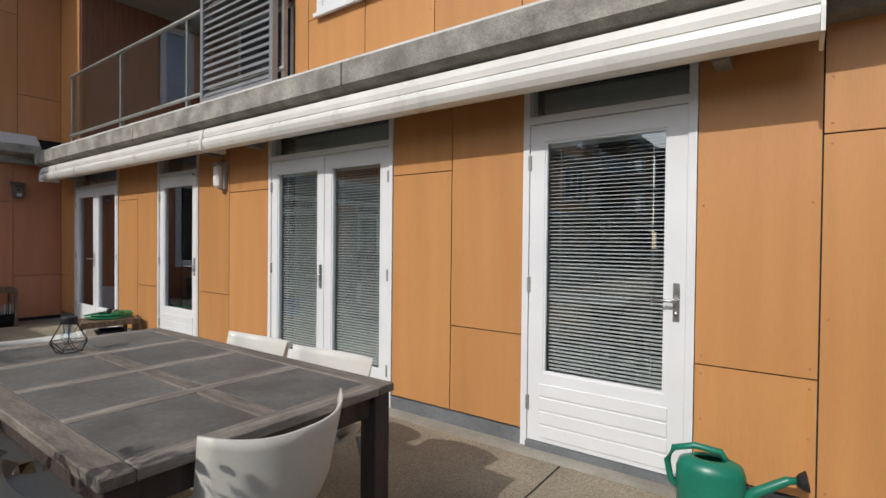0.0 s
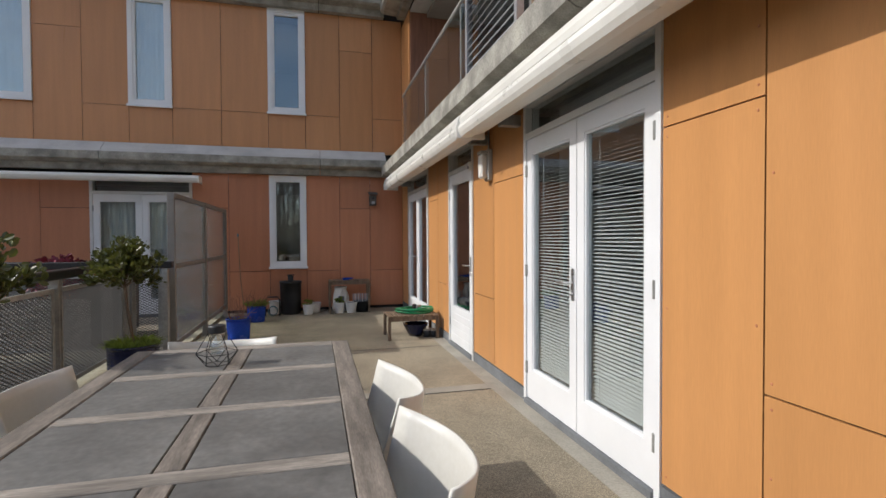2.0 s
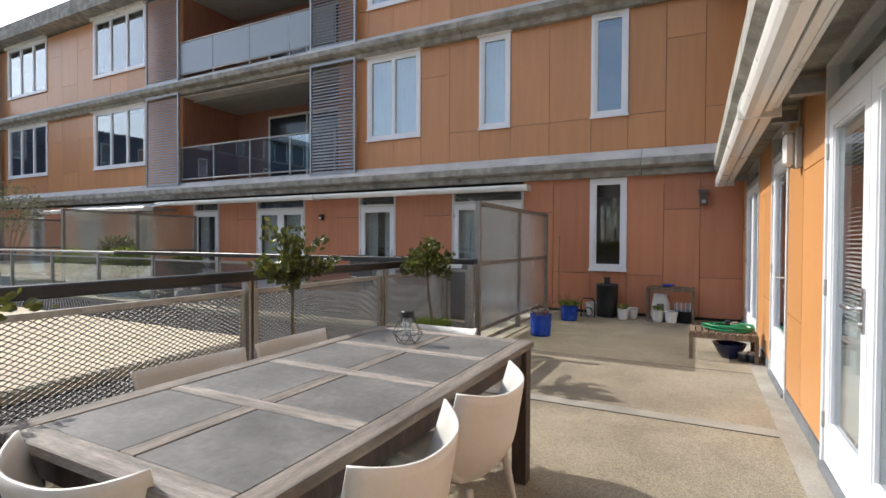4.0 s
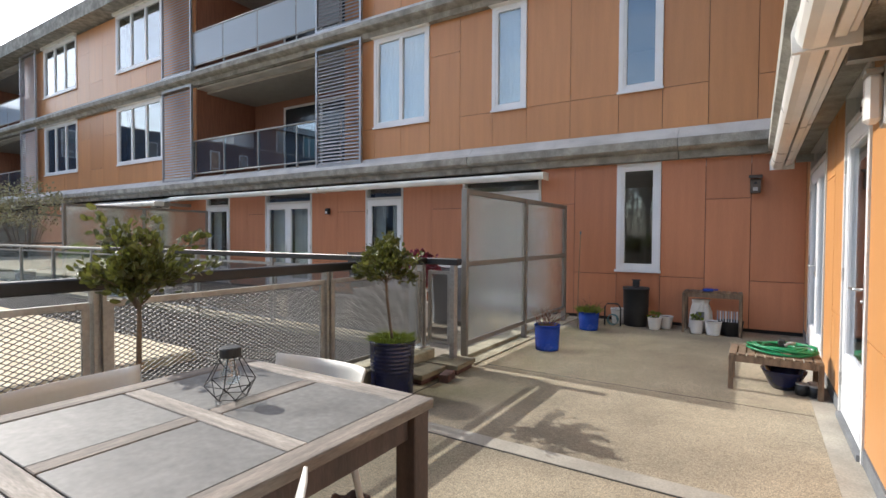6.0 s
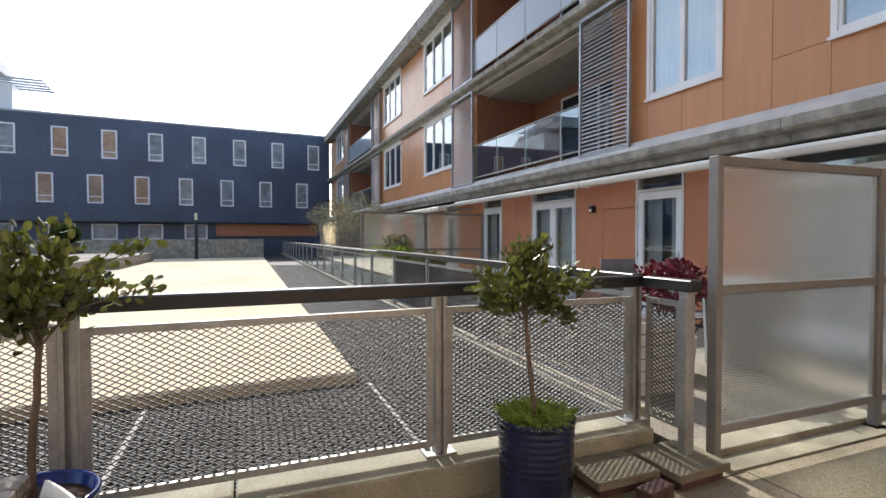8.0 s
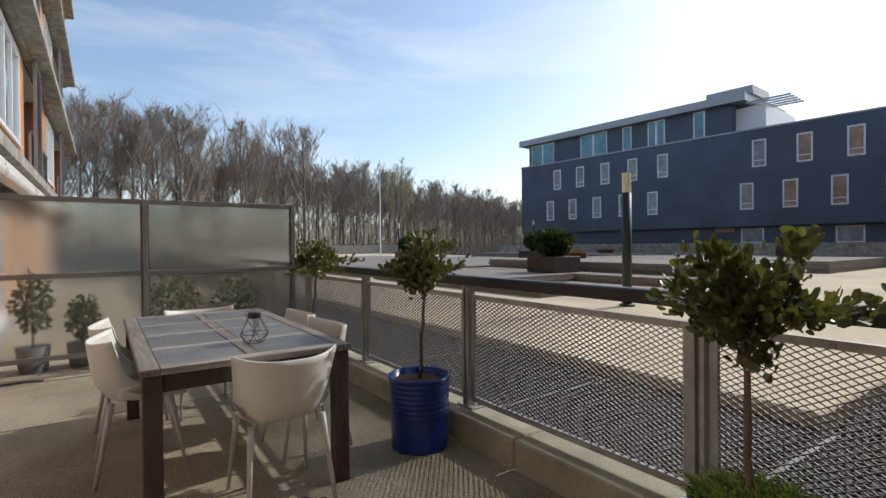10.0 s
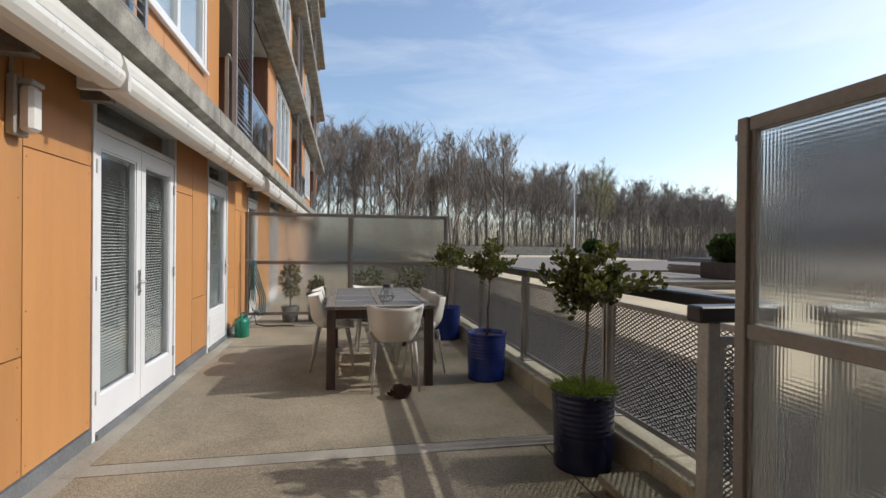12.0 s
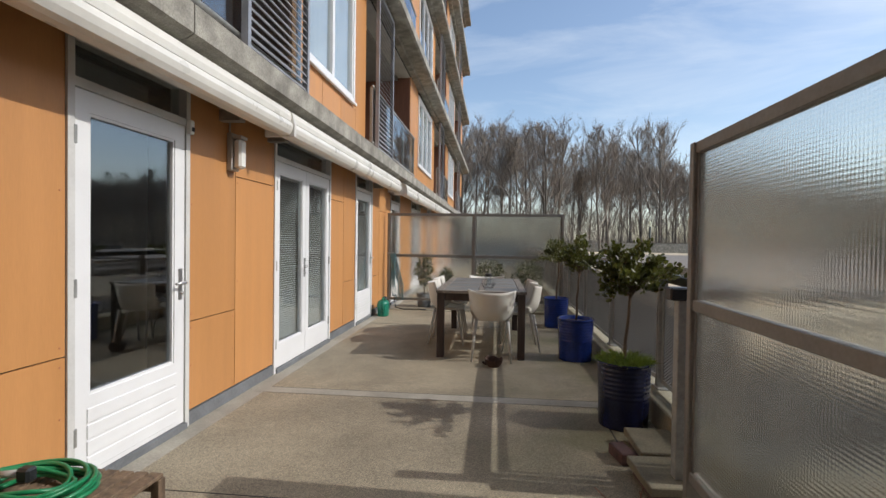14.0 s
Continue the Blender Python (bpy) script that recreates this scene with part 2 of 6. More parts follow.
M_FROSTB = glass("frosted_balustrade_glass", (0.8, 0.86, 0.9), 0.1, mixture=0.7, base=(0.72, 0.80, 0.86))


# ---- building helpers ----
def box(bm, x0, x1, y0, y1, z0, z1, bevel=0.0):
    vs = [bm.verts.new((x, y, z)) for x in (x0, x1) for y in (y0, y1) for z in (z0, z1)]
    fs = [bm.faces.new([vs[i] for i in f]) for f in ((0, 1, 3, 2), (4, 6, 7, 5), (0, 4, 5, 1), (2, 3, 7, 6), (0, 2, 6, 4), (1, 5, 7, 3))]
    if bevel:
        es = {e for f in fs for e in f.edges}
        bmesh.ops.bevel(bm, geom=list(es), offset=bevel, segments=1, affect="EDGES", clamp_overlap=True)
    return bm


def boxes(*rows, bevel=0.0):
    bm = bmesh.new()
    for r in rows:
        box(bm, *r, bevel=bevel)
    return bm


def extrude(bm, profile, axis, a, b):
    """A closed profile of (p, q) pairs swept along x, y or z from a to b."""
    def at(p, q, s):
        return {"x": (s, p, q), "y": (p, s, q), "z": (p, q, s)}[axis]
    v0 = [bm.verts.new(at(p, q, a)) for p, q in profile]
    v1 = [bm.verts.new(at(p, q, b)) for p, q in profile]
    k = len(profile)
    for i in range(k):
        bm.faces.new((v0[i], v0[(i + 1) % k], v1[(i + 1) % k], v1[i]))
    bm.faces.new(v0[::-1])
    bm.faces.new(v1)
    bmesh.ops.recalc_face_normals(bm, faces=bm.faces)
    return bm


def lathe(bm, profile, seg=32, at=(0, 0, 0), close=False):
    """Turn (radius, z) pairs about the z axis."""
    rings = []
    for r, z in profile:
        rings.append([bm.verts.new((at[0] + r * math.cos(6.28319 * i / seg), at[1] + r * math.sin(6.28319 * i / seg), at[2] + z)) for i in range(seg)])
    for a, b in zip(rings, rings[1:]):
        for i in range(seg):
            bm.faces.new((a[i], a[(i + 1) % seg], b[(i + 1) % seg], b[i]))
    if close:
        bm.faces.new(rings[0][::-1])
        bm.faces.new(rings[-1])
    return bm


def tube(bm, pts, radius, seg=8, end=None):
    """A round bar through points, tapering from radius to end."""
    pts = [Vector(p) for p in pts]
    end = radius if end is None else end
    rings = []
    for i, p in enumerate(pts):
        d = (pts[min(i + 1, len(pts) - 1)] - pts[max(i - 1, 0)]).normalized()
        s = d.cross(Vector((0.31, 0.17, 0.93)) if abs(d.z) < 0.9 else Vector((1, 0.1, 0))).normalized()
        u = d.cross(s)
        r = radius + (end - radius) * i / max(1, len(pts) - 1)
        rings.append([bm.verts.new(p + r * (math.cos(6.28319 * k / seg) * s + math.sin(6.28319 * k / seg) * u)) for k in range(seg)])
    for a, b in zip(rings, rings[1:]):
        for i in range(seg):
            bm.faces.new((a[i], a[(i + 1) % seg], b[(i + 1) % seg], b[i]))
    bm.faces.new(rings[0][::-1])
    bm.faces.new(rings[-1])
    return bm


def mesh_of(name, bm, material, smooth=False):
    me = bpy.data.meshes.new(name)
    bmesh.ops.recalc_face_normals(bm, faces=bm.faces) if len(bm.faces) < 4000 else None
    bm.to_mesh(me)
    bm.free()
    me.materials.append(material)
    if smooth:
        for p in me.polygons:
            p.use_smooth = True
    return me


def part(name, bm, material, parent, label="", smooth=False, m=None):
    ob = new(name, bm if isinstance(bm, bpy.types.Mesh) else mesh_of(name, bm, material, smooth))
    ob.parent = parent
    if m is not None:
        ob.matrix_basis = m
    return tagged(ob, label)


def thing(name, m, label, category, group="", kind=""):
    ob = new(name)
    ob.empty_display_size = 0.1
    ob.matrix_world = m
    return tagged(ob, label, category, group, kind)


def solid(name, bm, material, m=Matrix(), label="", category="", kind="structure", smooth=False, group=""):
    ob = new(name, mesh_of(name, bm, material, smooth))
    ob.matrix_world = m
    return tagged(ob, label, category, group, kind)


def cut_wall(x0, x1, z0, z1, y0, y1, holes):
    """One connected wall with openings through it, on the grid of the openings' edges."""
    xs = sorted({x0, x1, *[v for h in holes for v in h[:2] if x0 < v < x1]})
    zs = sorted({z0, z1, *[v for h in holes for v in h[2:4] if z0 < v < z1]})
    full = {(i, k) for i in range(len(xs) - 1) for k in range(len(zs) - 1)
            if not any(h[0] < (xs[i] + xs[i + 1]) / 2 < h[1] and h[2] < (zs[k] + zs[k + 1]) / 2 < h[3] for h in holes)}
    bm, known = bmesh.new(), {}

    def at(i, k, y):
        if (i, k, y) not in known:
            known[i, k, y] = bm.verts.new((xs[i], y, zs[k]))
        return known[i, k, y]

    for i, k in sorted(full):
        c = [(i, k), (i + 1, k), (i + 1, k + 1), (i, k + 1)]
        bm.faces.new([at(*q, y0) for q in c])
        bm.faces.new([at(*q, y1) for q in c[::-1]])
        for (a, b), other in zip(zip(c, c[1:] + c[:1]), ((i, k - 1), (i + 1, k), (i, k + 1), (i - 1, k))):
            if other not in full:
                bm.faces.new((at(*b, y0), at(*a, y0), at(*a, y1), at(*b, y1)))
    return bm


FA = pose(0, 0, 0, 0, 0, -90)          # facade along the terrace: local x = -y of the world
FB = pose(0, 6.03, 0, 0, 0, 0.3)       # facade across the end


# ---- structure: facades ----
def clad(wall, cells, material, gap=0.004, y0=0.0, y1=0.014):
    """Separate cladding panels with open joints in front of a dark backing."""
    for x0, x1, z0, z1 in cells:
        if x1 - x0 > 0.03 and z1 - z0 > 0.03:
            part("panel", boxes((x0 + gap, x1 - gap, y0, y1, z0 + gap, z1 - gap)), material, wall)
            bm = bmesh.new()
            for sx in (x0 + 0.035, x1 - 0.035):
                for k in range(3):
                    z = z0 + 0.05 + (z1 - z0 - 0.1) * k / 2
                    lathe(bm, [(0.007, 0), (0.005, 0.003)], 6, close=True)
                    bmesh.ops.transform(bm, matrix=pose(sx, y0, z, 90), verts=bm.verts[-12:])
            if len(SCREWS) < 46:
                SCREWS.append(part("screw", bm, M_CLADB, wall))
            else:
                bm.free()


SCREWS = []


def split(x0, x1, z0, z1, *cuts):
    zs = [z0, *cuts, z1]
    return [(x0, x1, a, b) for a, b in zip(zs, zs[1:])]


def french_door(F, x0, x1, leaves, low, label, blinds=False, curtain=False, handle_side=1, name="door"):
    """Glazed timber door with transom light; local x to the right, y into the wall."""
    d = thing(name, F, label, "door", kind="structure")
    f = 0.045
    part("frame", boxes((x0, x0 + f, -0.012, 0.11, 0.0, 2.50), (x1 - f, x1, -0.012, 0.11, 0.0, 2.50), (x0 + f, x1 - f, -0.012, 0.11, 2.175, 2.225), (x0 + f, x1 - f, -0.012, 0.11, 2.44, 2.50)), M_FRAMEG if not blinds else M_WHITE, d)
    part("threshold", boxes((x0 + f, x1 - f, -0.03, 0.12, 0.0, 0.045)), M_STRIP, d)
    part("transom_pane", boxes((x0 + f, x1 - f, 0.045, 0.051, 2.225, 2.44)), M_GLASS, d).visible_shadow = False
    w = (x1 - x0 - 2 * f) / leaves
    for k in range(leaves):
        a, b = x0 + f + k * w + 0.003, x0 + f + (k + 1) * w - 0.003
        s = 0.105 if leaves == 1 else 0.092
        zb, zt = 0.05, 2.17
        lf = part("leaf", boxes((a, a + s, 0.0, 0.055, zb, zt), (b - s, b, 0.0, 0.055, zb, zt), (a + s, b - s, 0.0, 0.055, zt - 0.115, zt), (a + s, b - s, 0.0, 0.055, zb, low - 0.0)), M_WHITE, d)
        part("pane", boxes((a + s, b - s, 0.028, 0.034, low, zt - 0.115)), M_GLASS, lf).visible_shadow = False
        part("glazing_bead", boxes((a + s, a + s + 0.014, 0.008, 0.027, low, zt - 0.115), (b - s - 0.014, b - s, 0.008, 0.027, low, zt - 0.115), (a + s + 0.014, b - s - 0.014, 0.008, 0.027, zt - 0.13, zt - 0.115), (a + s + 0.014, b - s - 0.014, 0.008, 0.027, low, low + 0.014)), M_WHITE, lf)
        if leaves == 1:
            n = 4
            for i in range(n):
                h = (low - 0.09 - zb) / n
                part("board", boxes((a + s - 0.02, b - s + 0.02, -0.008, 0.001, zb + 0.03 + i * h, zb + 0.03 + (i + 1) * h - 0.012), bevel=0.003), M_WHITE, lf)
        hs = handle_side if leaves == 1 else (1 if k == 0 else -1)
        if leaves == 1 or k == 0:
            hx = b - s * 0.45 if hs > 0 else a + s * 0.45
            hd = part("door_handle", boxes((hx - 0.018, hx + 0.018, -0.01, 0.0, 0.94, 1.16), bevel=0.004), M_CHROME, lf, "brushed steel lever handle on a plate")
            tb = bmesh.new()
            tube(tb, [(hx, -0.005, 1.06), (hx, -0.055, 1.06), (hx - hs * 0.02, -0.06, 1.06), (hx - hs * 0.125, -0.06, 1.06)], 0.009, 8)
            lathe(tb, [(0.011, 0), (0.011, 0.012)], 10, at=(0, 0, 0), close=True)
            bmesh.ops.transform(tb, matrix=pose(hx, -0.01, 0.985, 90), verts=tb.verts[-20:])
            part("lever", tb, M_CHROME, hd, smooth=True)
        for z in (0.30, 1.10, 1.92):
            hx = a if (hs > 0) else b
            part("hinge", boxes((hx - 0.012, hx + 0.012, -0.014, 0.0, z - 0.05, z + 0.05), bevel=0.003), M_STEEL, d)
        if blinds:
            bm = bmesh.new()
            z = low + 0.02
            while z < zt - 0.15:
                vs = [bm.verts.new(p) for p in ((a + s + 0.012, 0.060, z), (b - s - 0.012, 0.060, z), (b - s - 0.012, 0.084, z + 0.0085), (a + s + 0.012, 0.084, z + 0.0085))]
                bm.faces.new(vs)
                z += 0.0245
            box(bm, a + s + 0.01, b - s - 0.01, 0.058, 0.085, zt - 0.15, zt - 0.118)
            for cx in (a + s + 0.09, b - s - 0.09):
                box(bm, cx - 0.0015, cx + 0.0015, 0.06, 0.062, low + 0.02, zt - 0.15)
            tagged(part("blind", bm, M_BLIND, d, "white slatted venetian blind"))
        if curtain:
            bm = bmesh.new()
            for ca, cb in ((a + 0.02, a + 0.40 * w), (b - 0.40 * w, b - 0.02)) if leaves == 1 else ((a + 0.03, b - 0.03),):
                k2 = 26
                row = [(ca + (cb - ca) * i / k2, 0.20 + 0.022 * math.sin(i * 1.9) + 0.01 * math.sin(i * 0.7)) for i in range(k2 + 1)]
                lo = [bm.verts.new((p, q, 0.08)) for p, q in row]
                hi = [bm.verts.new((p, q, 2.15)) for p, q in row]
                for i in range(k2):
                    bm.faces.new((lo[i], lo[i + 1], hi[i + 1], hi[i]))
            part("curtain", bm, M_CURTAIN, d, "pale grey gathered curtain", smooth=True)
    return d


def window(F, x0, x1, z0, z1, label, lights=1, hood=False, curtain=True, name="window", deep=0.03):
    """White framed window set into the cladding, with sill and pane."""
    w = thing(name, F, label, "window", kind="structure")
    f = 0.075
    part("window_frame", boxes((x0, x0 + f, -0.03, 0.08, z0, z1), (x1 - f, x1, -0.03, 0.08, z0, z1), (x0 + f, x1 - f, -0.03, 0.08, z1 - f, z1), (x0 + f, x1 - f, -0.03, 0.08, z0, z0 + f)), M_WHITE, w)
    part("window_sill", boxes((x0 - 0.02, x1 + 0.02, -0.06, -0.031, z0 - 0.02, z0 + 0.02), bevel=0.004), M_WHITE, w)
    step = (x1 - x0 - 2 * f) / lights
    for k in range(lights):
        a, b = x0 + f + k * step, x0 + f + (k + 1) * step
        g = 0.045
        part("casement", boxes((a, a + g, -0.015, 0.05, z0 + f, z1 - f), (b - g, b, -0.015, 0.05, z0 + f, z1 - f), (a + g, b - g, -0.015, 0.05, z0 + f, z0 + f + g), (a + g, b - g, -0.015, 0.05, z1 - f - g, z1 - f)), M_WHITE, w)
        part("pane", boxes((a + g, b - g, deep - 0.01, deep - 0.004, z0 + f + g, z1 - f - g)), M_GLASS, w).visible_shadow = False
        if curtain:
            bm = bmesh.new()
            k2 = 18
            lo = [bm.verts.new((a + (b - a) * i / k2, 0.07 + 0.012 * math.sin(i * 2.1), z0 + f)) for i in range(k2 + 1)]
            hi = [bm.verts.new((v.co.x, v.co.y, z1 - f)) for v in lo]
            for i in range(k2):
                bm.faces.new((lo[i], lo[i + 1], hi[i + 1], hi[i]))
            part("net_curtain", bm, M_CURTAIN, w, smooth=True)
    if hood:
        part("blind_box", boxes((x0 - 0.04, x1 + 0.04, -0.12, 0.0, z1 - 0.02, z1 + 0.12), bevel=0.01), M_AWN, w)
    return w


def louvre(F, x0, x1, z0, z1, y=-0.22, name="louvre_screen"):
    """Sliding sun screen: a metal frame full of tilted slats."""
    lv = thing(name, F, "grey metal sliding louvre screen on the facade", "sun screen", "sliding louvre screens", "")
    part("screen_frame", boxes((x0, x0 + 0.05, y, y + 0.06, z0, z1), (x1 - 0.05, x1, y, y + 0.06, z0, z1), (x0 + 0.05, x1 - 0.05, y, y + 0.06, z0, z0 + 0.06), (x0 + 0.05, x1 - 0.05, y, y + 0.06, z1 - 0.06, z1)), M_LOUV, lv)
    bm = bmesh.new()
    n = int((z1 - z0 - 0.12) / 0.078)
    for i in range(n):
        z = z0 + 0.075 + i * 0.078
        extrude(bm, [(y + 0.005, z), (y + 0.012, z - 0.004), (y + 0.046, z + 0.044), (y + 0.039, z + 0.048)], "x", x0 + 0.05, x1 - 0.05)
    part("slats", bm, M_LOUV, lv)
    for x in (x0 + 0.12, x1 - 0.12):
        part("runner", boxes((x - 0.03, x + 0.03, y + 0.005, -0.02, z0 - 0.05, z0 - 0.001)), M_STEEL, lv)
    return lv


def loggia(F, x0, x1, z0, z1, deep=2.0, frosted=False, name="balcony", posts=3):
    """Recessed balcony: walls, soffit, glazed back and a balustrade."""
    b = thing(name, F, "recessed balcony with glass balustrade and metal rail", "balcony", "recessed balconies", "structure")
    # back and side walls carry the recess shade in their colour
    part("back_wall", boxes((x0, x1, deep, deep + 0.1, z0, z1)), M_RECESSCLAD, b)
    part("side_wall", boxes((x0 + 0.001, x0 + 0.03, 0.02, deep, z0 + 0.051, z1 - 0.051)), M_RECESSCLAD, b)
    part("side_wall", boxes((x1 - 0.03, x1 - 0.001, 0.02, deep, z0 + 0.051, z1 - 0.051)), M_RECESSCLAD, b)
    part("soffit", boxes((x0, x1, 0.02, deep, z1 - 0.05, z1 - 0.01)), M_CONCL, b)
    part("balcony_floor", boxes((x0, x1, 0.3, deep, z0 + 0.001, z0 + 0.05)), M_FLOORL, b)
    a = x0 + (x1 - x0) * 0.25
    e = x0 + (x1 - x0) * 0.8
    part("back_window", boxes((a, a + 0.07, deep - 0.05, deep - 0.002, z0 + 0.1, z1 - 0.35), (e - 0.07, e, deep - 0.05, deep - 0.002, z0 + 0.1, z1 - 0.35), ((a + e) / 2 - 0.04, (a + e) / 2 + 0.04, deep - 0.05, deep - 0.002, z0 + 0.1, z1 - 0.35), (a + 0.07, e - 0.07, deep - 0.05, deep - 0.002, z1 - 0.42, z1 - 0.35)), M_FRAMEG, b)
    part("back_pane", boxes((a + 0.07, e - 0.07, deep - 0.03, deep - 0.024, z0 + 0.1, z1 - 0.42)), M_DARKGLASS, b)
    y = -0.12
    tb = bmesh.new()
    for z in (z0 + 0.16, z0 + 1.1):
        tube(tb, [(x0, y, z), (x1, y, z)], 0.022, 8)
    part("rails", tb, M_STEEL, b, smooth=True)
    for k in range(posts + 1):
        x = x0 + 0.04 + (x1 - x0 - 0.08) * k / posts
        part("post", boxes((x - 0.02, x + 0.02, y + 0.005, y + 0.05, z0 - 0.02, z0 + 1.09)), M_STEEL, b)
        if k < posts:
            x2 = x0 + 0.04 + (x1 - x0 - 0.08) * (k + 1) / posts
            part("pane", boxes((x + 0.025, x2 - 0.025, y - 0.004, y + 0.004, z0 + 0.19, z0 + 1.07)), M_FROSTB if frosted else M_GLASSB, b).visible_shadow = frosted
    return b


def awning(F, x0, x1, z=2.29, y=-0.42, slim=False):
    """Folded terrace awning: cream cassette with a rounded front bar."""
    a = thing("awning", F, "folded cream-white awning cassette under the concrete slab edge", "awning", "folded awnings")
    prof = [(y + 0.02, z + 0.01), (y, z + 0.04), (y - 0.012, z + 0.075), (y - 0.006, z + 0.105), (y + 0.01, z + 0.12), (y + 0.115, z + 0.12), (y + 0.115, z + 0.004), (y + 0.06, z)]
    part("front_bar", extrude(bmesh.new(), prof, "x", x0, x1), M_AWN, a)
    for o, w, d in ((0.14, 0.05, 0.03), (0.196, 0.03, 0.045)):
        part("arm_rail", boxes((x0 + 0.02, x1 - 0.02, y + o, y + o + w, z + d, z + 0.12), bevel=0.004), M_AWN, a)
    up = [(y + 0.012, z + 0.127), (y + 0.004, z + 0.165), (y + 0.02, z + 0.215), (y + 0.07, z + 0.226), (y + 0.24, z + 0.226), (y + 0.24, z + 0.127)]
    if not slim:
        part("hood", extrude(bmesh.new(), up, "x", x0, x1), M_AWN, a)
    for x in (x0 - 0.018, x1 + 0.001):
        pr = [(y - 0.02, z - 0.005), (y - 0.025, z + 0.1), (y, z + (0.11 if slim else 0.19)), (y + 0.06, z + (0.125 if slim else 0.232)), (y + 0.25, z + (0.125 if slim else 0.232)), (y + 0.25, z - 0.005)]
        part("end_cap", extrude(bmesh.new(), pr, "x", x, x + 0.017), M_AWN, a)
    for x in (x0 + 0.4, x1 - 0.4):
        part("bracket", boxes((x - 0.04, x + 0.04, y + 0.241, -0.001, z + 0.03, z + 0.12)), M_STEEL, a)
    return a


def slab_edge(F, x0, x1, z, name="slab_edge", out=0.46, step=3.6, nose=0.17, rise=0.17):
    """Projecting concrete floor edge with a sloped pale ledge on top, cast in lengths."""
    s = thing(name, F, "weathered concrete floor edge running along the facade", "floor edge", kind="structure")
    x = x0
    while x < x1 - 0.05:
        b = min(x + step, x1)
        part("edge_beam", extrude(bmesh.new(), [(-out, z - nose), (-out, z), (-out + 0.02, z + 0.012), (0.0, z + 0.012), (0.0, z - 0.28), (-0.14, z - 0.28), (-0.16, z - nose - 0.05), (-out + 0.05, z - nose - 0.03)], "x", x + 0.006, b - 0.006), M_CONC, s)
        part("ledge", extrude(bmesh.new(), [(-out + 0.07, z + 0.013), (-out + 0.10, z + 0.07), (-0.06, z + rise), (-0.02, z + rise), (-0.02, z + 0.013)], "x", x + 0.004, b - 0.004), M_CONCL, s)
        x = b
    return s


# brown laminate, darkened in colour to imitate shade inside the balconies
M_RECESSCLAD = mat("recess_shaded_laminate", (0.27, 0.125, 0.08), 0.5, vary=0.1, stretch=(7, 7, 0.5))
M_CHROME = mat("brushed_steel", (0.6, 0.6, 0.6), 0.3, 0.9, vary=0.05)
M_BLIND = mat("white_blind_slat", (0.72, 0.73, 0.72), 0.5, vary=0.04)
M_CURTAIN = mat("pale_curtain_cloth", (0.62, 0.63, 0.63), 0.9, vary=0.06, fine=30)
M_DARKGLASS = mat("dark_back_glazing", (0.03, 0.035, 0.04), 0.08, vary=0.05, bump=0)

STOREY = 3.1
L1 = 2.74                                # height of the first slab edge's nose
A0, A1 = -6.03, 26.6                     # terrace facade, from the inner corner southwards
DOORS_A = [(-5.38, -3.68, 2), (-2.46, -1.43, 1), (-0.045, 1.65, 2), (2.84, 3.905, 1), (5.45, 6.45, 1), (8.0, 9.6, 2), (11.0, 12.0, 1), (14.2, 15.8, 2), (18, 19, 1)]
holes_a = [(a, b, 0.0, 2.50) for a, b, n in DOORS_A]
wall_a = solid("wall_east", cut_wall(A0 - 0.3, A1, -0.1, L1 - 0.28, 0.03, 0.32, holes_a), M_BACK, FA, "orange laminate clad terrace wall with open joints", "wall")
cells = split(A0, -5.38, 0.11, 2.48, 0.75) + split(-3.68, -3.06, 0.11, 2.48, 1.93) + split(-3.06, -2.46, 0.11, 2.48, 0.75)
cells += split(-1.43, -0.78, 0.11, 2.48, 0.765) + split(-0.78, -0.045, 0.11, 2.48, 1.905)
cells += split(1.65, 2.24, 0.11, 2.48, 1.92) + split(2.24, 2.84, 0.11, 2.48, 0.75)
cells += split(3.905, 4.46, 0.11, 2.48, 0.715) + split(4.46, 5.45, 0.11, 2.48, 1.93)
for (a, b, n), (c, d, k) in zip(DOORS_A[4:], DOORS_A[5:]):
    cells += split(b, (b + c) / 2, 0.11, 2.48, 0.75) + split((b + c) / 2, c, 0.11, 2.48, 1.92)
clad(wall_a, cells, M_CLAD)
xs = [A0, *[v for d in DOORS_A for v in d[:2]], A1]
solid("base_strip", boxes(*[(a, b, -0.006, 0.029, 0.0, 0.10) for a, b in zip(xs[::2], xs[1::2])]), M_STRIP, FA, "blue-grey base strip along the wall foot", "base strip")

french_door(FA, *DOORS_A[0], 0.30, "white glazed double door with transom light near the corner", name="door_4")
french_door(FA, *DOORS_A[1], 0.50, "white glazed door with panelled foot and dark room behind", handle_side=1, name="door_3")
french_door(FA, *DOORS_A[2], 0.29, "white glazed double door with lowered venetian blinds", blinds=True, name="door_2")
french_door(FA, *DOORS_A[3], 0.51, "white glazed door with venetian blind and panelled foot", blinds=True, name="door_1")
for k, d in enumerate(DOORS_A[4:]):
    french_door(FA, *d, 0.5 if d[2] == 1 else 0.29, "white glazed door of a terrace further along", name=f"door_{5 + k}")

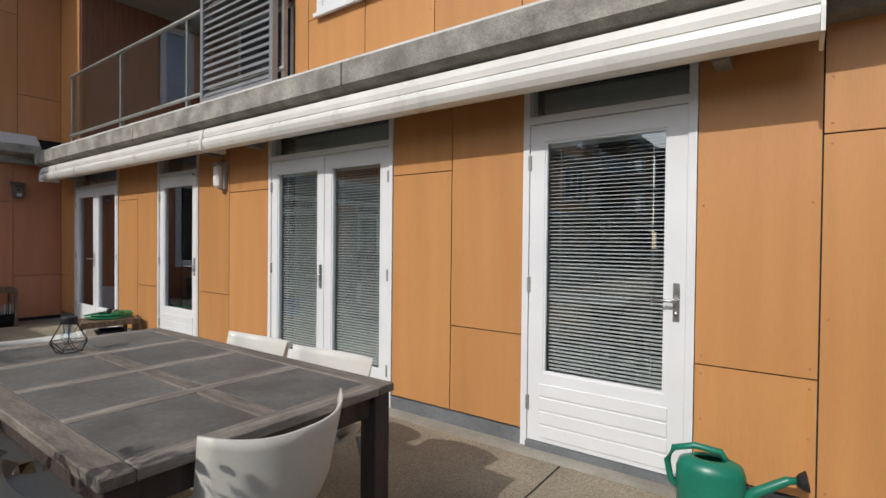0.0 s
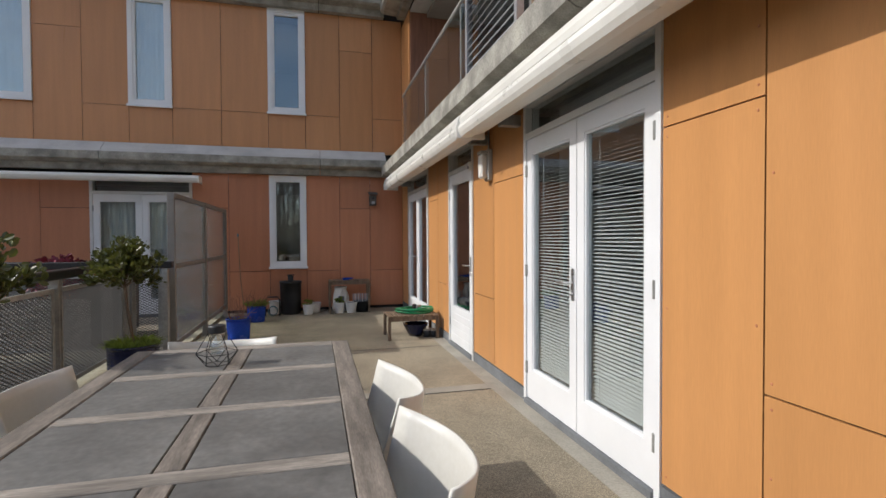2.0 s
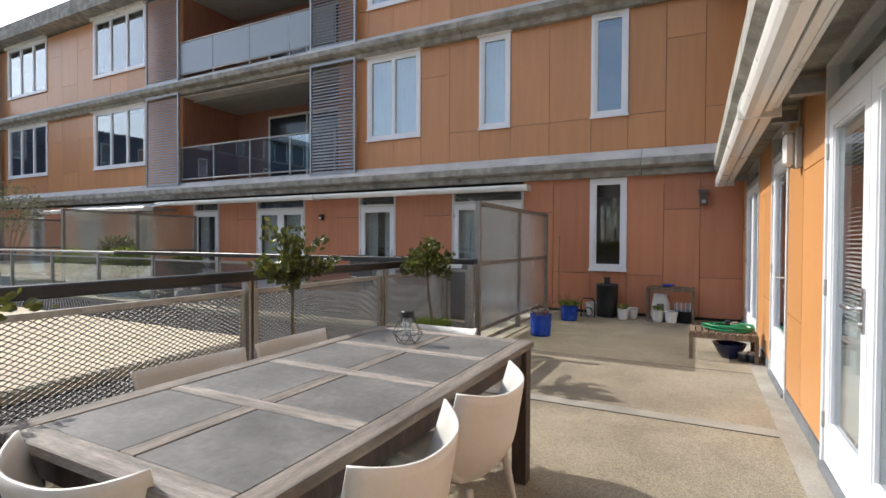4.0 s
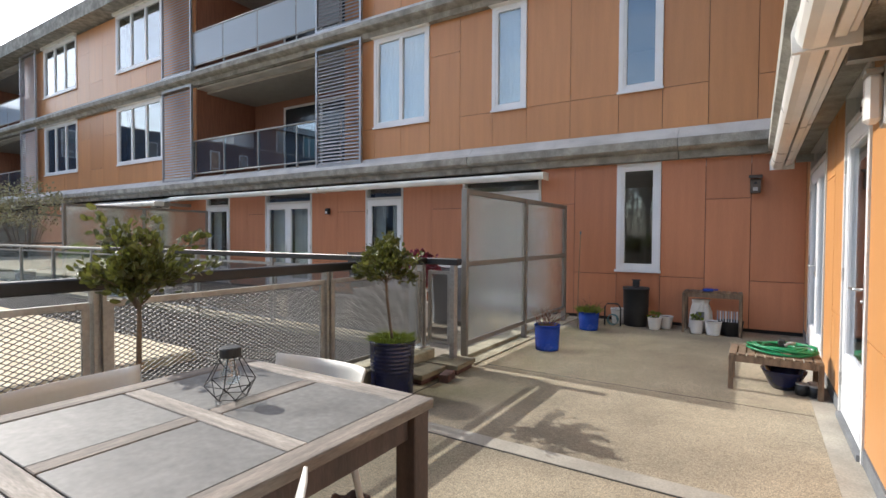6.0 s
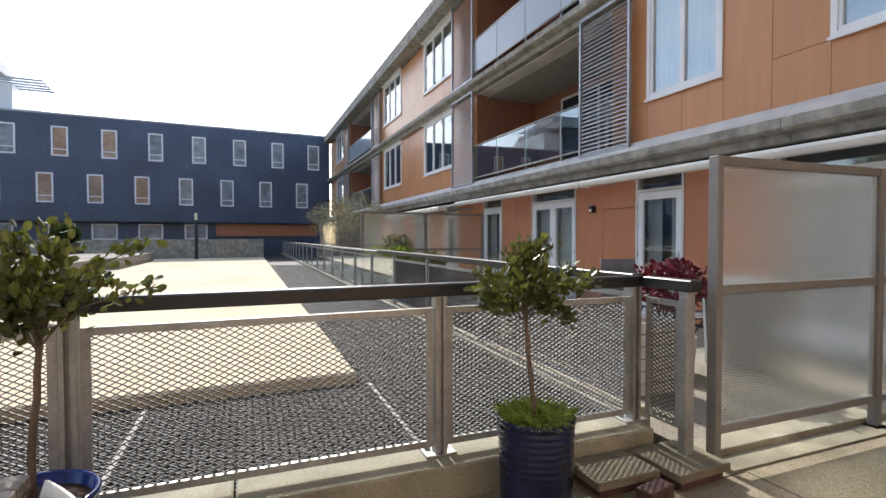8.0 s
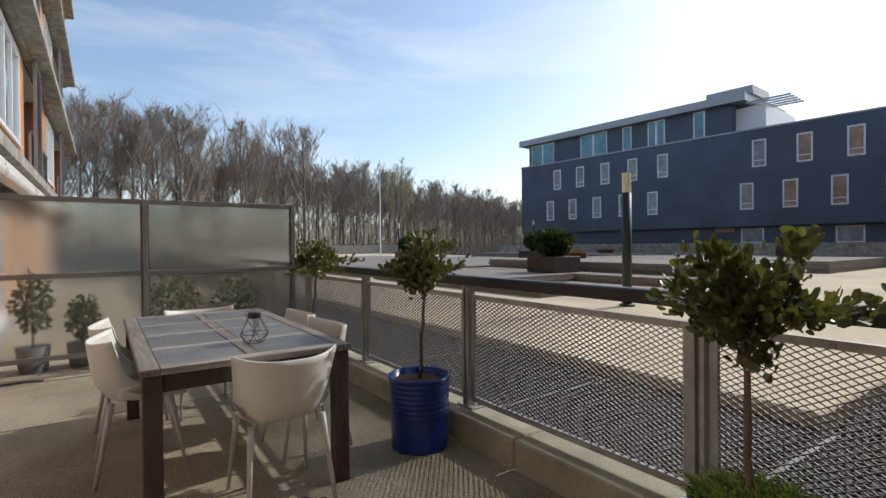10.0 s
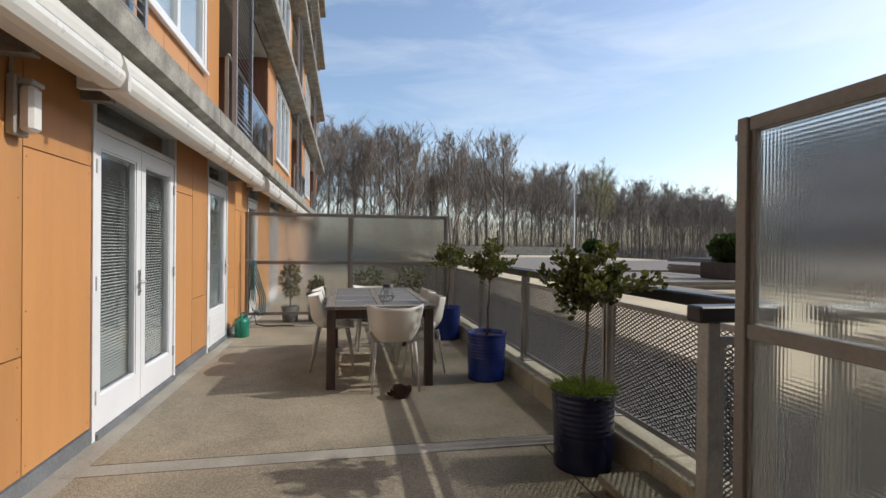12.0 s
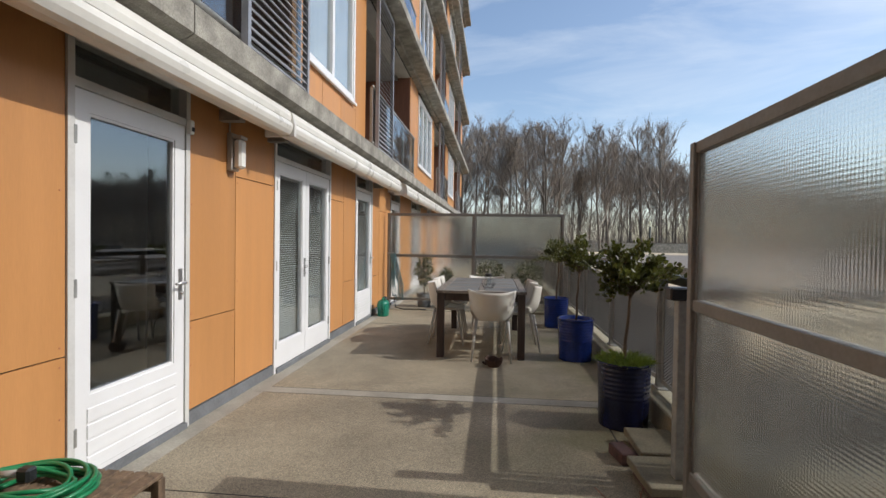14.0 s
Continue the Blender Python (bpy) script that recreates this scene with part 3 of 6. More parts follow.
# rooms behind the terrace doors
room = boxes((A0 - 0.3, A1, 3.4, 3.5, -0.1, 2.6), (A0 - 0.3, A1, 0.33, 3.4, -0.1, -0.02), (A0 - 0.3, A1, 0.33, 3.4, 2.5, 2.6))
for x in (-3.1, -0.4, 2.2, 4.6, 7.2, 10.3, 13.0, 17.0, 21.0):
    box(room, x - 0.05, x + 0.05, 0.33, 3.4, -0.02, 2.5)
for fl in range(5):
    z = L1 + (fl + 1) * STOREY
    box(room, A0 - 0.3, A1, 3.4, 3.5, z - STOREY - 0.13, z - 0.3)
    box(room, A0 - 0.3, A1, 0.33, 3.4, z - 0.4, z - 0.3)
solid("rooms_east", room, M_ROOM, FA, "plain plastered rooms behind the terrace doors", "room")

# upper storeys of the terrace facade
UP_A = [(-5.2, 0.36, "log"), (0.56, 2.81, "win"), (3.38, 7.7, "log"), (8.8, 11.9, "win"), (12.6, 16.5, "log"), (17.5, 20.5, "win"), (21.0, 25.0, "log")]
for fl in range(5):
    zb = L1 + fl * STOREY
    zt = zb + STOREY - 0.28
    slab_edge(FA, A0 + 0.35 if fl < 3 else A0 - 6, A1, zb, f"slab_edge_{fl + 1}")
    holes = []
    for a, b, k in UP_A:
        holes.append((a, b, zb + 0.12, zt) if k == "log" else (a + 0.15, b - 0.15, zb + 0.72, zt - 0.12))
    w = solid(f"wall_east_upper_{fl + 1}", cut_wall(A0 - 0.3, A1, zb - 0.28, zt, 0.03, 0.30, holes), M_BACK, FA, "orange laminate clad upper storey of the terrace block", "wall")
    edges = [A0, *[v for u in UP_A for v in u[:2]], A1]
    cells = [(edges[i], edges[i + 1], zb + 0.17, zt) for i in range(0, len(edges), 2)]
    for (a, b, k), h in zip(UP_A, holes):
        if k == "win":
            n = 3
            cells += [(a + (b - a) * i / n, a + (b - a) * (i + 1) / n, zb + 0.17, zb + 0.72) for i in range(n)]
            cells += [(a, a + 0.15, zb + 0.72, zt), (b - 0.15, b, zb + 0.72, zt)]
            window(FA, *h, "white framed two-light window in the upper storey", 3 if b - a > 2.5 else 2, curtain=fl == 0)
        else:
            loggia(FA, a, b, zb + 0.13, zt)
            if a < 0:
                louvre(FA, -1.0, 0.31, zb + 0.12, zt + 0.02)
            else:
                louvre(FA, a + 0.05, a + 1.25, zb + 0.12, zt + 0.02)
    clad(w, cells, M_CLAD)
solid("roof_east", boxes((A0 - 6, A1, -0.5, 8.0, L1 + 5 * STOREY - 0.28, L1 + 5 * STOREY)), M_CONC, FA, "flat concrete roof slab of the tall block", "roof")
solid("block_east", boxes((A0 - 6, A1 - 0.01, 7.9, 8.0, 0, L1 + 5 * STOREY - 0.3), (A1 - 0.25, A1, 0.33, 7.9, 0, L1 + 5 * STOREY - 0.3), (A0 - 6, A0 - 5.8, 0.33, 7.9, 0, L1 + 5 * STOREY - 0.3)), M_CLADB, FA, "plain outer walls of the tall block", "wall")
awning(FA, -5.52, -0.60)
awning(FA, -0.56, 4.43)
awning(FA, 5.0, 9.8)
awning(FA, 9.9, 14.8)

# facade across the end
B0, B1 = -41.2, 0.0
DOORS_B = [(-5.47, -3.85, 2), (-7.97, -6.93, 1), (-11.4, -9.68, 2), (-14.0, -12.9, 1), (-17.0, -15.9, 1), (-20.2, -18.6, 2), (-23.4, -22.4, 1)]
WIN_B = (-2.53, -1.86, 0.83, 2.57)
holes_b = [(a, b, 0, 2.50) for a, b, n in DOORS_B] + [WIN_B]
wall_b = solid("wall_north", cut_wall(B0, B1, -0.1, L1 - 0.28, 0.03, 0.32, holes_b), M_BACK, FB, "red-brown laminate clad wall across the terrace end", "wall")
cells = split(-0.65, 0.0, 0.05, 2.75, 0.75) + split(-1.235, -0.65, 0.05, 2.75, 1.96) + split(-1.86, -1.235, 0.05, 2.75, 0.76)
cells += [(-2.53, -1.86, 0.05, 0.83), (-2.53, -1.86, 2.57, 2.75)] + split(-3.24, -2.53, 0.05, 2.75, 0.77) + split(-3.85, -3.24, 0.05, 2.75, 1.95)
sp = [*[d[:2] for d in DOORS_B], (B0, B0)]
for (a, b), (c, d) in zip(sp, sp[1:]):
    m0 = (a + d) / 2 if c > B0 else a - 1.2
    cells += split(m0, a, 0.05, 2.5, 1.93) + split(d if c > B0 else m0 - 1.2, m0, 0.05, 2.5, 0.75)
clad(wall_b, cells, M_CLADB)
window(FB, *WIN_B, "tall narrow white window with a dark room behind", curtain=False, name="window_1")
for k, d in enumerate(DOORS_B):
    french_door(FB, *d, 0.5 if d[2] == 1 else 0.3, "white glazed garden door with grey curtains", curtain=True, name=f"door_{20 + k}")
room = boxes((B0, B1 - 0.06, 3.4, 3.5, -0.1, 2.6), (B0, B1 - 0.06, 0.33, 3.4, -0.1, -0.02), (B0, B1 - 0.06, 0.33, 3.4, 2.5, 2.6))
for x in (-0.3, -3.4, -6.2, -9.0, -12.5, -15.4, -18.2, -22):
    box(room, x - 0.05, x + 0.05, 0.33, 3.4, -0.02, 2.5)
for z in (2.86 + STOREY, 2.86 + 2 * STOREY):
    box(room, B0, B1 - 0.06, 0.33, 3.4, z - 0.4, z - 0.3)
    box(room, B0, B1 - 0.06, 3.4, 3.5, z - STOREY - 0.25, z - 0.3)
solid("rooms_north", room, M_ROOM, FB, "plain plastered rooms behind the garden doors", "room")
UP_B = [(-2.53, -1.86, "win"), (-4.84, -4.15, "win"), (-7.72, -6.27, "win"), (-14.47, -8.6, "log"), (-19.1, -16.25, "win"), (-25.0, -22.1, "win"), (-33.3, -27.0, "log"), (-38.5, -35.7, "win")]
for fl in range(2):
    zb = 2.86 + fl * STOREY
    zt = zb + STOREY - 0.28
    slab_edge(FB, B0, B1 - 0.36 if fl == 0 else B1 - 0.36, zb, f"slab_edge_{10 + fl}", out=0.34, nose=0.12, rise=0.21)
    holes = [(a, b, zb + 0.12, zt) if k == "log" else (a, b, zb + 0.87, zt - 0.0) for a, b, k in UP_B]
    w = solid(f"wall_north_upper_{fl + 1}", cut_wall(B0, B1, zb - 0.28, zt, 0.03, 0.30, holes), M_BACK, FB, "orange laminate clad upper storey across the end", "wall")
    edges = [0.0, -0.59, -1.22, -1.86, -2.53, -3.34, -4.15, -4.84, -5.55, -6.27, -7.0, -7.72, -8.12, -8.6]
    cells = []
    for i, (b, a) in enumerate(zip(edges, edges[1:])):
        if (a, b) in ((-2.53, -1.86), (-4.84, -4.15)) or a in (-7.0, -7.72):
            cells.append((a, b, zb + 0.17, zb + 0.87))
        else:
            cells += split(a, b, zb + 0.17, zt, zb + (0.87 if i % 2 == (0 if i < 5 else 1) else 2.15))
    far = [(B0, B0 + 0.01)] + sorted(u[:2] for u in UP_B[3:])
    for (a, b), (c, d) in zip(far, far[1:]):
        n = max(1, round((c - b) / 1.0))
        for i in range(n):
            cells += split(b + (c - b) * i / n, b + (c - b) * (i + 1) / n, zb + 0.17, zt, zb + (0.87 if i % 2 else 2.0))
    for (a, b, k), h in zip(UP_B, holes):
        if k == "win":
            window(FB, *h, "white framed window with roller blind box" if b < -4 else "tall narrow white framed window", 3 if b - a > 2.5 else 2 if b - a > 1.2 else 1, hood=b < -4, curtain=-9 < b < -3)
            if b < -9:
                n = 3
                cells += [(a + (b - a) * i / n, a + (b - a) * (i + 1) / n, zb + 0.17, zb + 0.87) for i in range(n)]
        else:
            loggia(FB, a, b, zb + 0.13, zt, frosted=fl == 1, posts=4)
            if b > -9:
                louvre(FB, -9.35, -7.95, zb + 0.1, zt + 0.05, -0.20)
                louvre(FB, -15.95, -14.4, zb + 0.1, zt + 0.05, -0.20)
            else:
                louvre(FB, b + 0.05, b + 1.65, zb + 0.1, zt + 0.05, -0.20)
                louvre(FB, a - 1.5, a + 0.05, zb + 0.1, zt + 0.05, -0.20)
    clad(w, cells, M_CLADN)
zr = 2.86 + 2 * STOREY
solid("roof_north", boxes((B0, B1, -0.55, 8.0, zr - 0.2, zr + 0.3)), M_CONC, FB, "flat roof slab with projecting eaves", "roof")
awning(FB, -9.0, -3.66, 2.36, -0.45, True)
awning(FB, -15.1, -9.05, 2.36, -0.45, True)
ext = awning(FB, -20.2, -14.4, 2.17, -1.25, True)
tagged(ext, "cream awning rolled half out over the neighbours' terrace", "awning")
part("fabric", extrude(bmesh.new(), [(-1.02, 2.27), (-1.02, 2.275), (-0.05, 2.5), (-0.05, 2.495)], "x", -20.1, -14.5), M_AWN, ext, "sloping cream awning cloth")


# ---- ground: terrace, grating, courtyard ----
# darkness of the depth is put into the ground's colour
solid("ground", boxes((-400, 400, -400, 400, -3.3, -3.2)), M_PITSHADE, label="ground far below the deck, coloured dark as if unlit", category="ground")
solid("floor", boxes((-3.5, 0.03, -26, 6.05, -0.25, 0.0)), M_FLOOR, label="washed gravel concrete terrace floor with stains", category="floor")
solid("floor_north", boxes((-46, -3.5, 2.25, 6.05, -0.25, -0.003)), M_FLOORN, label="concrete terrace floor of the neighbours", category="floor")
FX, SX = -3.605, -3.228
kerb = thing("kerb", Matrix(), "mossy pale concrete kerb under the fence", "kerb", kind="structure")
y = -26.0
while y < 1.9:
    e = min(y + 1.82, 1.95)
    part("kerb_block", boxes((FX - 0.13, -3.44, y + 0.006, e - 0.006, -0.2, 0.185), bevel=0.01), M_KERB, kerb)
    y = e
nk = thing("kerb_north", Matrix(), "pale concrete kerb of the neighbouring terraces", "kerb", kind="structure")
x = -45.0
while x < FX - 0.2:
    e = min(x + 1.8, FX - 0.16)
    part("kerb_block", boxes((x + 0.006, e - 0.006, 1.95, 2.24, -0.2, 0.185), bevel=0.01), M_KERB, nk)
    x = e
solid("sand_slab", boxes((-32.65, -5.32, -60, 0.43, 0.02, 0.22), bevel=0.02), M_SAND, label="raised sandy concrete courtyard slab in the sun", category="courtyard slab")


# ---- further materials ----
M_GRATE = mat("dark_grating_steel", (0.021, 0.021, 0.023), 0.75, 0.0, vary=0.15)
M_BARK = mat("young_tree_bark", (0.16, 0.12, 0.085), 0.9, vary=0.2, fine=80, bump=0.5)
M_LEAF = leafy(mat("glossy_evergreen_leaf", (0.105, 0.115, 0.03), 0.33, vary=0.3, scale=8, fine=20, bump=0.05, island=True), 0.26)
M_HEDGE = leafy(mat("clipped_hedge_leaf", (0.055, 0.085, 0.022), 0.6, vary=0.3, scale=3, fine=10, bump=0, island=True), 0.3)
M_GRASS = leafy(mat("bright_grass", (0.19, 0.25, 0.05), 0.7, vary=0.25, scale=20, bump=0), 0.35)
M_DRYR = mat("reddish_dry_twigs", (0.24, 0.12, 0.075), 0.9, vary=0.2, bump=0)
M_DRY = mat("dry_stems", (0.26, 0.20, 0.12), 0.9, vary=0.2, bump=0)
M_SOIL = mat("dark_red_soil", (0.06, 0.03, 0.02), 0.95, vary=0.3, scale=12, fine=60, bump=0.8, depth=0.01)
M_NAVY = mat("navy_glazed_ceramic", (0.012, 0.016, 0.055), 0.16, vary=0.15, scale=6, bump=0.02)
M_BLUE = mat("cobalt_glazed_ceramic", (0.010, 0.035, 0.23), 0.14, vary=0.18, scale=5, bump=0.02)
M_BLUEB = mat("bright_blue_glaze", (0.012, 0.06, 0.42), 0.25, vary=0.12, scale=5, bump=0.02)
M_WPOT = mat("white_glazed_pot", (0.72, 0.71, 0.68), 0.35, vary=0.06, stain=0.15, stain_scale=8)
M_PLASTIC = mat("off_white_plastic", (0.66, 0.64, 0.58), 0.42, vary=0.04, scale=3, bump=0.03)
M_GPLASTIC = mat("pale_grey_plastic", (0.50, 0.49, 0.46), 0.45, vary=0.05, bump=0.03)
M_BLACK = mat("black_plastic", (0.018, 0.02, 0.022), 0.5, vary=0.15, bump=0.05)
M_WIRE = mat("black_wire", (0.01, 0.01, 0.01), 0.5, 0.2, bump=0)
M_GREEN = mat("green_plastic", (0.012, 0.20, 0.13), 0.35, vary=0.08, bump=0.03)
M_HOSE = mat("green_garden_hose", (0.008, 0.20, 0.075), 0.4, vary=0.1, bump=0.03)
M_HOSEB = mat("blue_grey_garden_hose", (0.10, 0.22, 0.25), 0.45, vary=0.1, bump=0.03)
M_SLATE = mat("grey_slate_inlay", (0.16, 0.156, 0.145), 0.55, vary=0.14, scale=5, fine=40, bump=0.12, stain=0.25, stain_scale=3, object_vary=0.08)
M_TABLE = mat("weathered_table_timber", (0.21, 0.18, 0.15), 0.75, vary=0.22, scale=4, fine=30, bump=0.25, stretch=(9, 1.2, 9), stain=0.5, stain_scale=1.6, object_vary=0.1)
M_TABLEX = mat("weathered_cross_timber", (0.31, 0.275, 0.235), 0.75, vary=0.22, scale=4, fine=30, bump=0.25, stretch=(1.2, 9, 9), stain=0.5, stain_scale=1.6, object_vary=0.1)
M_BENCH = mat("weathered_bench_timber", (0.20, 0.135, 0.085), 0.8, vary=0.25, scale=4, fine=40, bump=0.3, stretch=(8, 8, 1.5), object_vary=0.12)
M_PAVER = mat("mossy_paving_slab", (0.235, 0.21, 0.145), 0.92, vary=0.2, scale=8, fine=80, bump=0.5, stain=0.4, stain_scale=4)
M_BRICK = mat("purple_brown_brick", (0.10, 0.055, 0.05), 0.9, vary=0.2, scale=10, fine=90, bump=0.5)
M_POLE = mat("dark_green_pole", (0.02, 0.032, 0.026), 0.5, vary=0.1)
M_LANT = mat("pale_lantern_glass", (0.72, 0.72, 0.55), 0.35, vary=0.05)
M_RUST = mat("rust_brown_planter", (0.13, 0.045, 0.025), 0.8, vary=0.2)
M_YELLOW = mat("yellow_flowers", (0.45, 0.30, 0.03), 0.8, vary=0.2, island=True, bump=0)
M_RED = mat("crimson_shrub_leaf", (0.20, 0.02, 0.04), 0.6, vary=0.25, island=True, bump=0)
M_BLUECLOTH = mat("blue_cloth", (0.06, 0.10, 0.24), 0.9)
M_FARPANE = mat("far_window_pane", (0.30, 0.33, 0.36), 0.06, vary=0.2, scale=0.5, fine=2, bump=0)
M_CURT = mat("warm_curtained_pane", (0.42, 0.29, 0.21), 0.08, vary=0.2, scale=0.6, fine=3, bump=0)
M_PENT = mat("teal_tinted_pane", (0.13, 0.31, 0.38), 0.08, vary=0.15, scale=0.5, fine=2, bump=0)
M_TRUNK = mat("grey_brown_trunk", (0.20, 0.17, 0.14), 0.95, vary=0.2, bump=0)
M_SOILF = mat("leaf_litter", (0.11, 0.085, 0.06), 0.95, vary=0.2, scale=0.3, fine=3, bump=0)
M_TWIG = mat("grey_brown_twigs", (0.33, 0.275, 0.225), 0.95, vary=0.2, bump=0)
M_TWIGY = mat("yellow_budding_twigs", (0.42, 0.38, 0.22), 0.95, vary=0.2, bump=0)
M_PALE = mat("pale_budding_leaf", (0.34, 0.33, 0.20), 0.8, vary=0.2, bump=0, island=True)
M_LAMPG = mat("grey_lamp_housing", (0.42, 0.41, 0.39), 0.45, vary=0.05)
M_DIFF = mat("milky_lamp_cover", (0.75, 0.74, 0.70), 0.3, vary=0.03)
M_BIRD = mat("grey_wood_bird_box", (0.13, 0.105, 0.085), 0.9, vary=0.2, fine=60, bump=0.4)
M_STRIPE = mat("striped_cloth", (0.35, 0.38, 0.42), 0.9, vary=0.1)


# ---- glass screens, fence, grating ----
def glass_screen(m, length, label, posts, name="glass_screen", z0=0.19, zm=1.05, zt=1.89):
    """Framed wind screen of two rows of ribbed panes; local x along the screen."""
    s = thing(name, m, label, "wind screen")
    w = 0.05
    xs = [length * k / (posts - 1) for k in range(posts)]
    for x in xs:
        part("post", boxes((x - w / 2, x + w / 2, -0.035, 0.035, 0.012, zt), bevel=0.004), M_BROWNFR, s)
        part("foot_plate", boxes((x - 0.07, x + 0.07, -0.06, 0.06, 0.0, 0.012)), M_STEEL, s)
    for a, b in zip(xs, xs[1:]):
        for z, h in ((z0, 0.05), (zm, 0.055), (zt - 0.055, 0.055)):
            part("rail", boxes((a + w / 2, b - w / 2, -0.025, 0.025, z, z + h), bevel=0.003), M_BROWNFR, s)
        for lo, hi in ((z0 + 0.05, zm), (zm + 0.055, zt - 0.055)):
            part("pane", boxes((a + w / 2, b - w / 2, -0.004, 0.004, lo, hi)), M_FROST, s)
            part("bead", boxes((a + w / 2, a + w / 2 + 0.018, -0.014, -0.005, lo, hi)), M_BROWNFR, s)
            part("bead", boxes((b - w / 2 - 0.018, b - w / 2, -0.014, -0.005, lo, hi)), M_BROWNFR, s)
    return s


glass_screen(pose(SX, 2.2, 0, 0, 0, 90), 3.25, "grey-framed ribbed glass wind screen beside the terrace", 3)
glass_screen(pose(-3.5, -4.9, 0), 3.4, "grey-framed ribbed glass screen behind the dining table", 3, zt=1.92)
screen_sill = thing("screen_sill", Matrix(), "stepped concrete sill under the glass screen", "sill", kind="structure")
for x0, x1, z in ((-3.47, -3.28, 0.05), (-3.28, -3.10, 0.012)):
    part("sill_stone", boxes((x0, x1, 2.22, 5.9, 0.0, z), bevel=0.005), M_KERB, screen_sill)
bm = boxes((-3.46, -0.1, -4.98, -4.80, 0.0, 0.012), (-3.4, -1.9, -4.78, -4.70, 0.0, 0.05), bevel=0.006)
solid("screen_footing", bm, M_KERB, label="pale concrete footing under the glass screen", category="footing")


def diamonds(bm, x0, x1, z0, z1, px, pz, t, d0, d1, swap=False):
    """Expanded metal as two families of straight strands clipped to a rectangle."""
    k = pz / px
    for sgn in (1, -1):
        lo = z0 - (k * x1 if sgn > 0 else -k * x0)
        hi = z1 - (k * x0 if sgn > 0 else -k * x1)
        n = int((hi - lo) / pz) + 1
        for i in range(n + 1):
            c = lo + i * pz
            s = sgn * k
            xa, xb = sorted(((z0 - c) / s, (z1 - c) / s))
            xa, xb = max(x0, xa), min(x1, xb)
            if xb - xa < 0.004:
                continue
            za, zb = s * xa + c, s * xb + c
            off = t * math.sqrt(1 + k * k) / 2
            q = [(xa, za - off), (xb, zb - off), (xb, zb + off), (xa, za + off)]
            f = [bm.verts.new((x, y, d0) if swap else (x, d0, y)) for x, y in q]
            g = [bm.verts.new((x, y, d1) if swap else (x, d1, y)) for x, y in q]
            bm.faces.new(f)
            bm.faces.new(g[::-1])
            for j in range(4):
                bm.faces.new((f[j], g[j], g[(j + 1) % 4], f[(j + 1) % 4]))
    return bm


BOLT = mesh_of("bolt", boxes((-0.008, 0.008, -0.008, 0.0, -0.008, 0.008), bevel=0.003), M_STEEL)


def fence_panel(parent, x0, x1, z0=0.235, z1=1.01, y=0.0):
    f = 0.035
    part("panel_frame", boxes((x0, x0 + f, y - 0.012, y + 0.012, z0, z1), (x1 - f, x1, y - 0.012, y + 0.012, z0, z1), (x0 + f, x1 - f, y - 0.012, y + 0.012, z0, z0 + f), (x0 + f, x1 - f, y - 0.012, y + 0.012, z1 - f, z1)), M_STEEL, parent)
    part("mesh", diamonds(bmesh.new(), x0 + f, x1 - f, z0 + f, z1 - f, 0.049, 0.027, 0.0043, y - 0.004, y + 0.004), M_MESH, parent, "galvanised expanded metal mesh")
    for k in range(4 if x0 > -8 else 0):
        for z in (z0 + f / 2, z1 - f / 2):
            x = x0 + 0.06 + (x1 - x0 - 0.12) * k / 3
            part("bolt", BOLT, M_STEEL, parent, m=pose(x, y - 0.0121, z))


H_POST = [(-0.032, -0.035), (-0.012, -0.035), (-0.012, -0.01), (0.012, -0.01), (0.012, -0.035), (0.032, -0.035), (0.032, 0.035), (0.012, 0.035), (0.012, 0.01), (-0.012, 0.01), (-0.012, 0.035), (-0.032, 0.035)]


def fence(m, stops, label, name="fence", cap=True):
    """Metal fence: posts of two flats on foot plates, mesh panels, black handrail."""
    f = thing(name, m, label, "fence")
    for x in stops:
        part("post", extrude(bmesh.new(), [(x + u, v) for u, v in H_POST], "z", 0.197, 1.075), M_STEEL, f)
        part("foot_plate", boxes((x - 0.09, x + 0.09, -0.045, 0.105, 0.185, 0.197), (x - 0.07, x - 0.04, 0.04, 0.07, 0.197, 0.212), (x + 0.04, x + 0.07, 0.04, 0.07, 0.197, 0.212), bevel=0.002), M_STEEL, f)
    for a, b in zip(stops, stops[1:]):
        fence_panel(f, a + 0.042, b - 0.042)
    part("handrail", boxes((stops[0] - 0.05, stops[-1] + 0.05, -0.05, 0.045, 1.075, 1.145), bevel=0.008), M_BLACKRAIL, f, "flat black-painted handrail")
    return f


stops = [-1.17 + 1.71 * k for k in range(-14, 2)] + [1.92]
fence(pose(FX, 0, 0, 0, 0, 90), stops, "galvanised mesh fence with black handrail along the terrace")
ret = thing("fence_return", pose(FX, 1.985, 0), "short mesh fence return with black handrail beside the screen", "fence")
fence_panel(ret, 0.05, 0.33)
part("end_post", boxes((0.335, 0.395, -0.035, 0.035, 0.02, 1.075), bevel=0.004), M_STEEL, ret)
part("handrail", boxes((0.056, 0.44, -0.05, 0.045, 1.076, 1.146), bevel=0.008), M_BLACKRAIL, ret)
part("foot_plate", boxes((0.30, 0.43, -0.06, 0.08, 0.0, 0.02)), M_STEEL, ret)

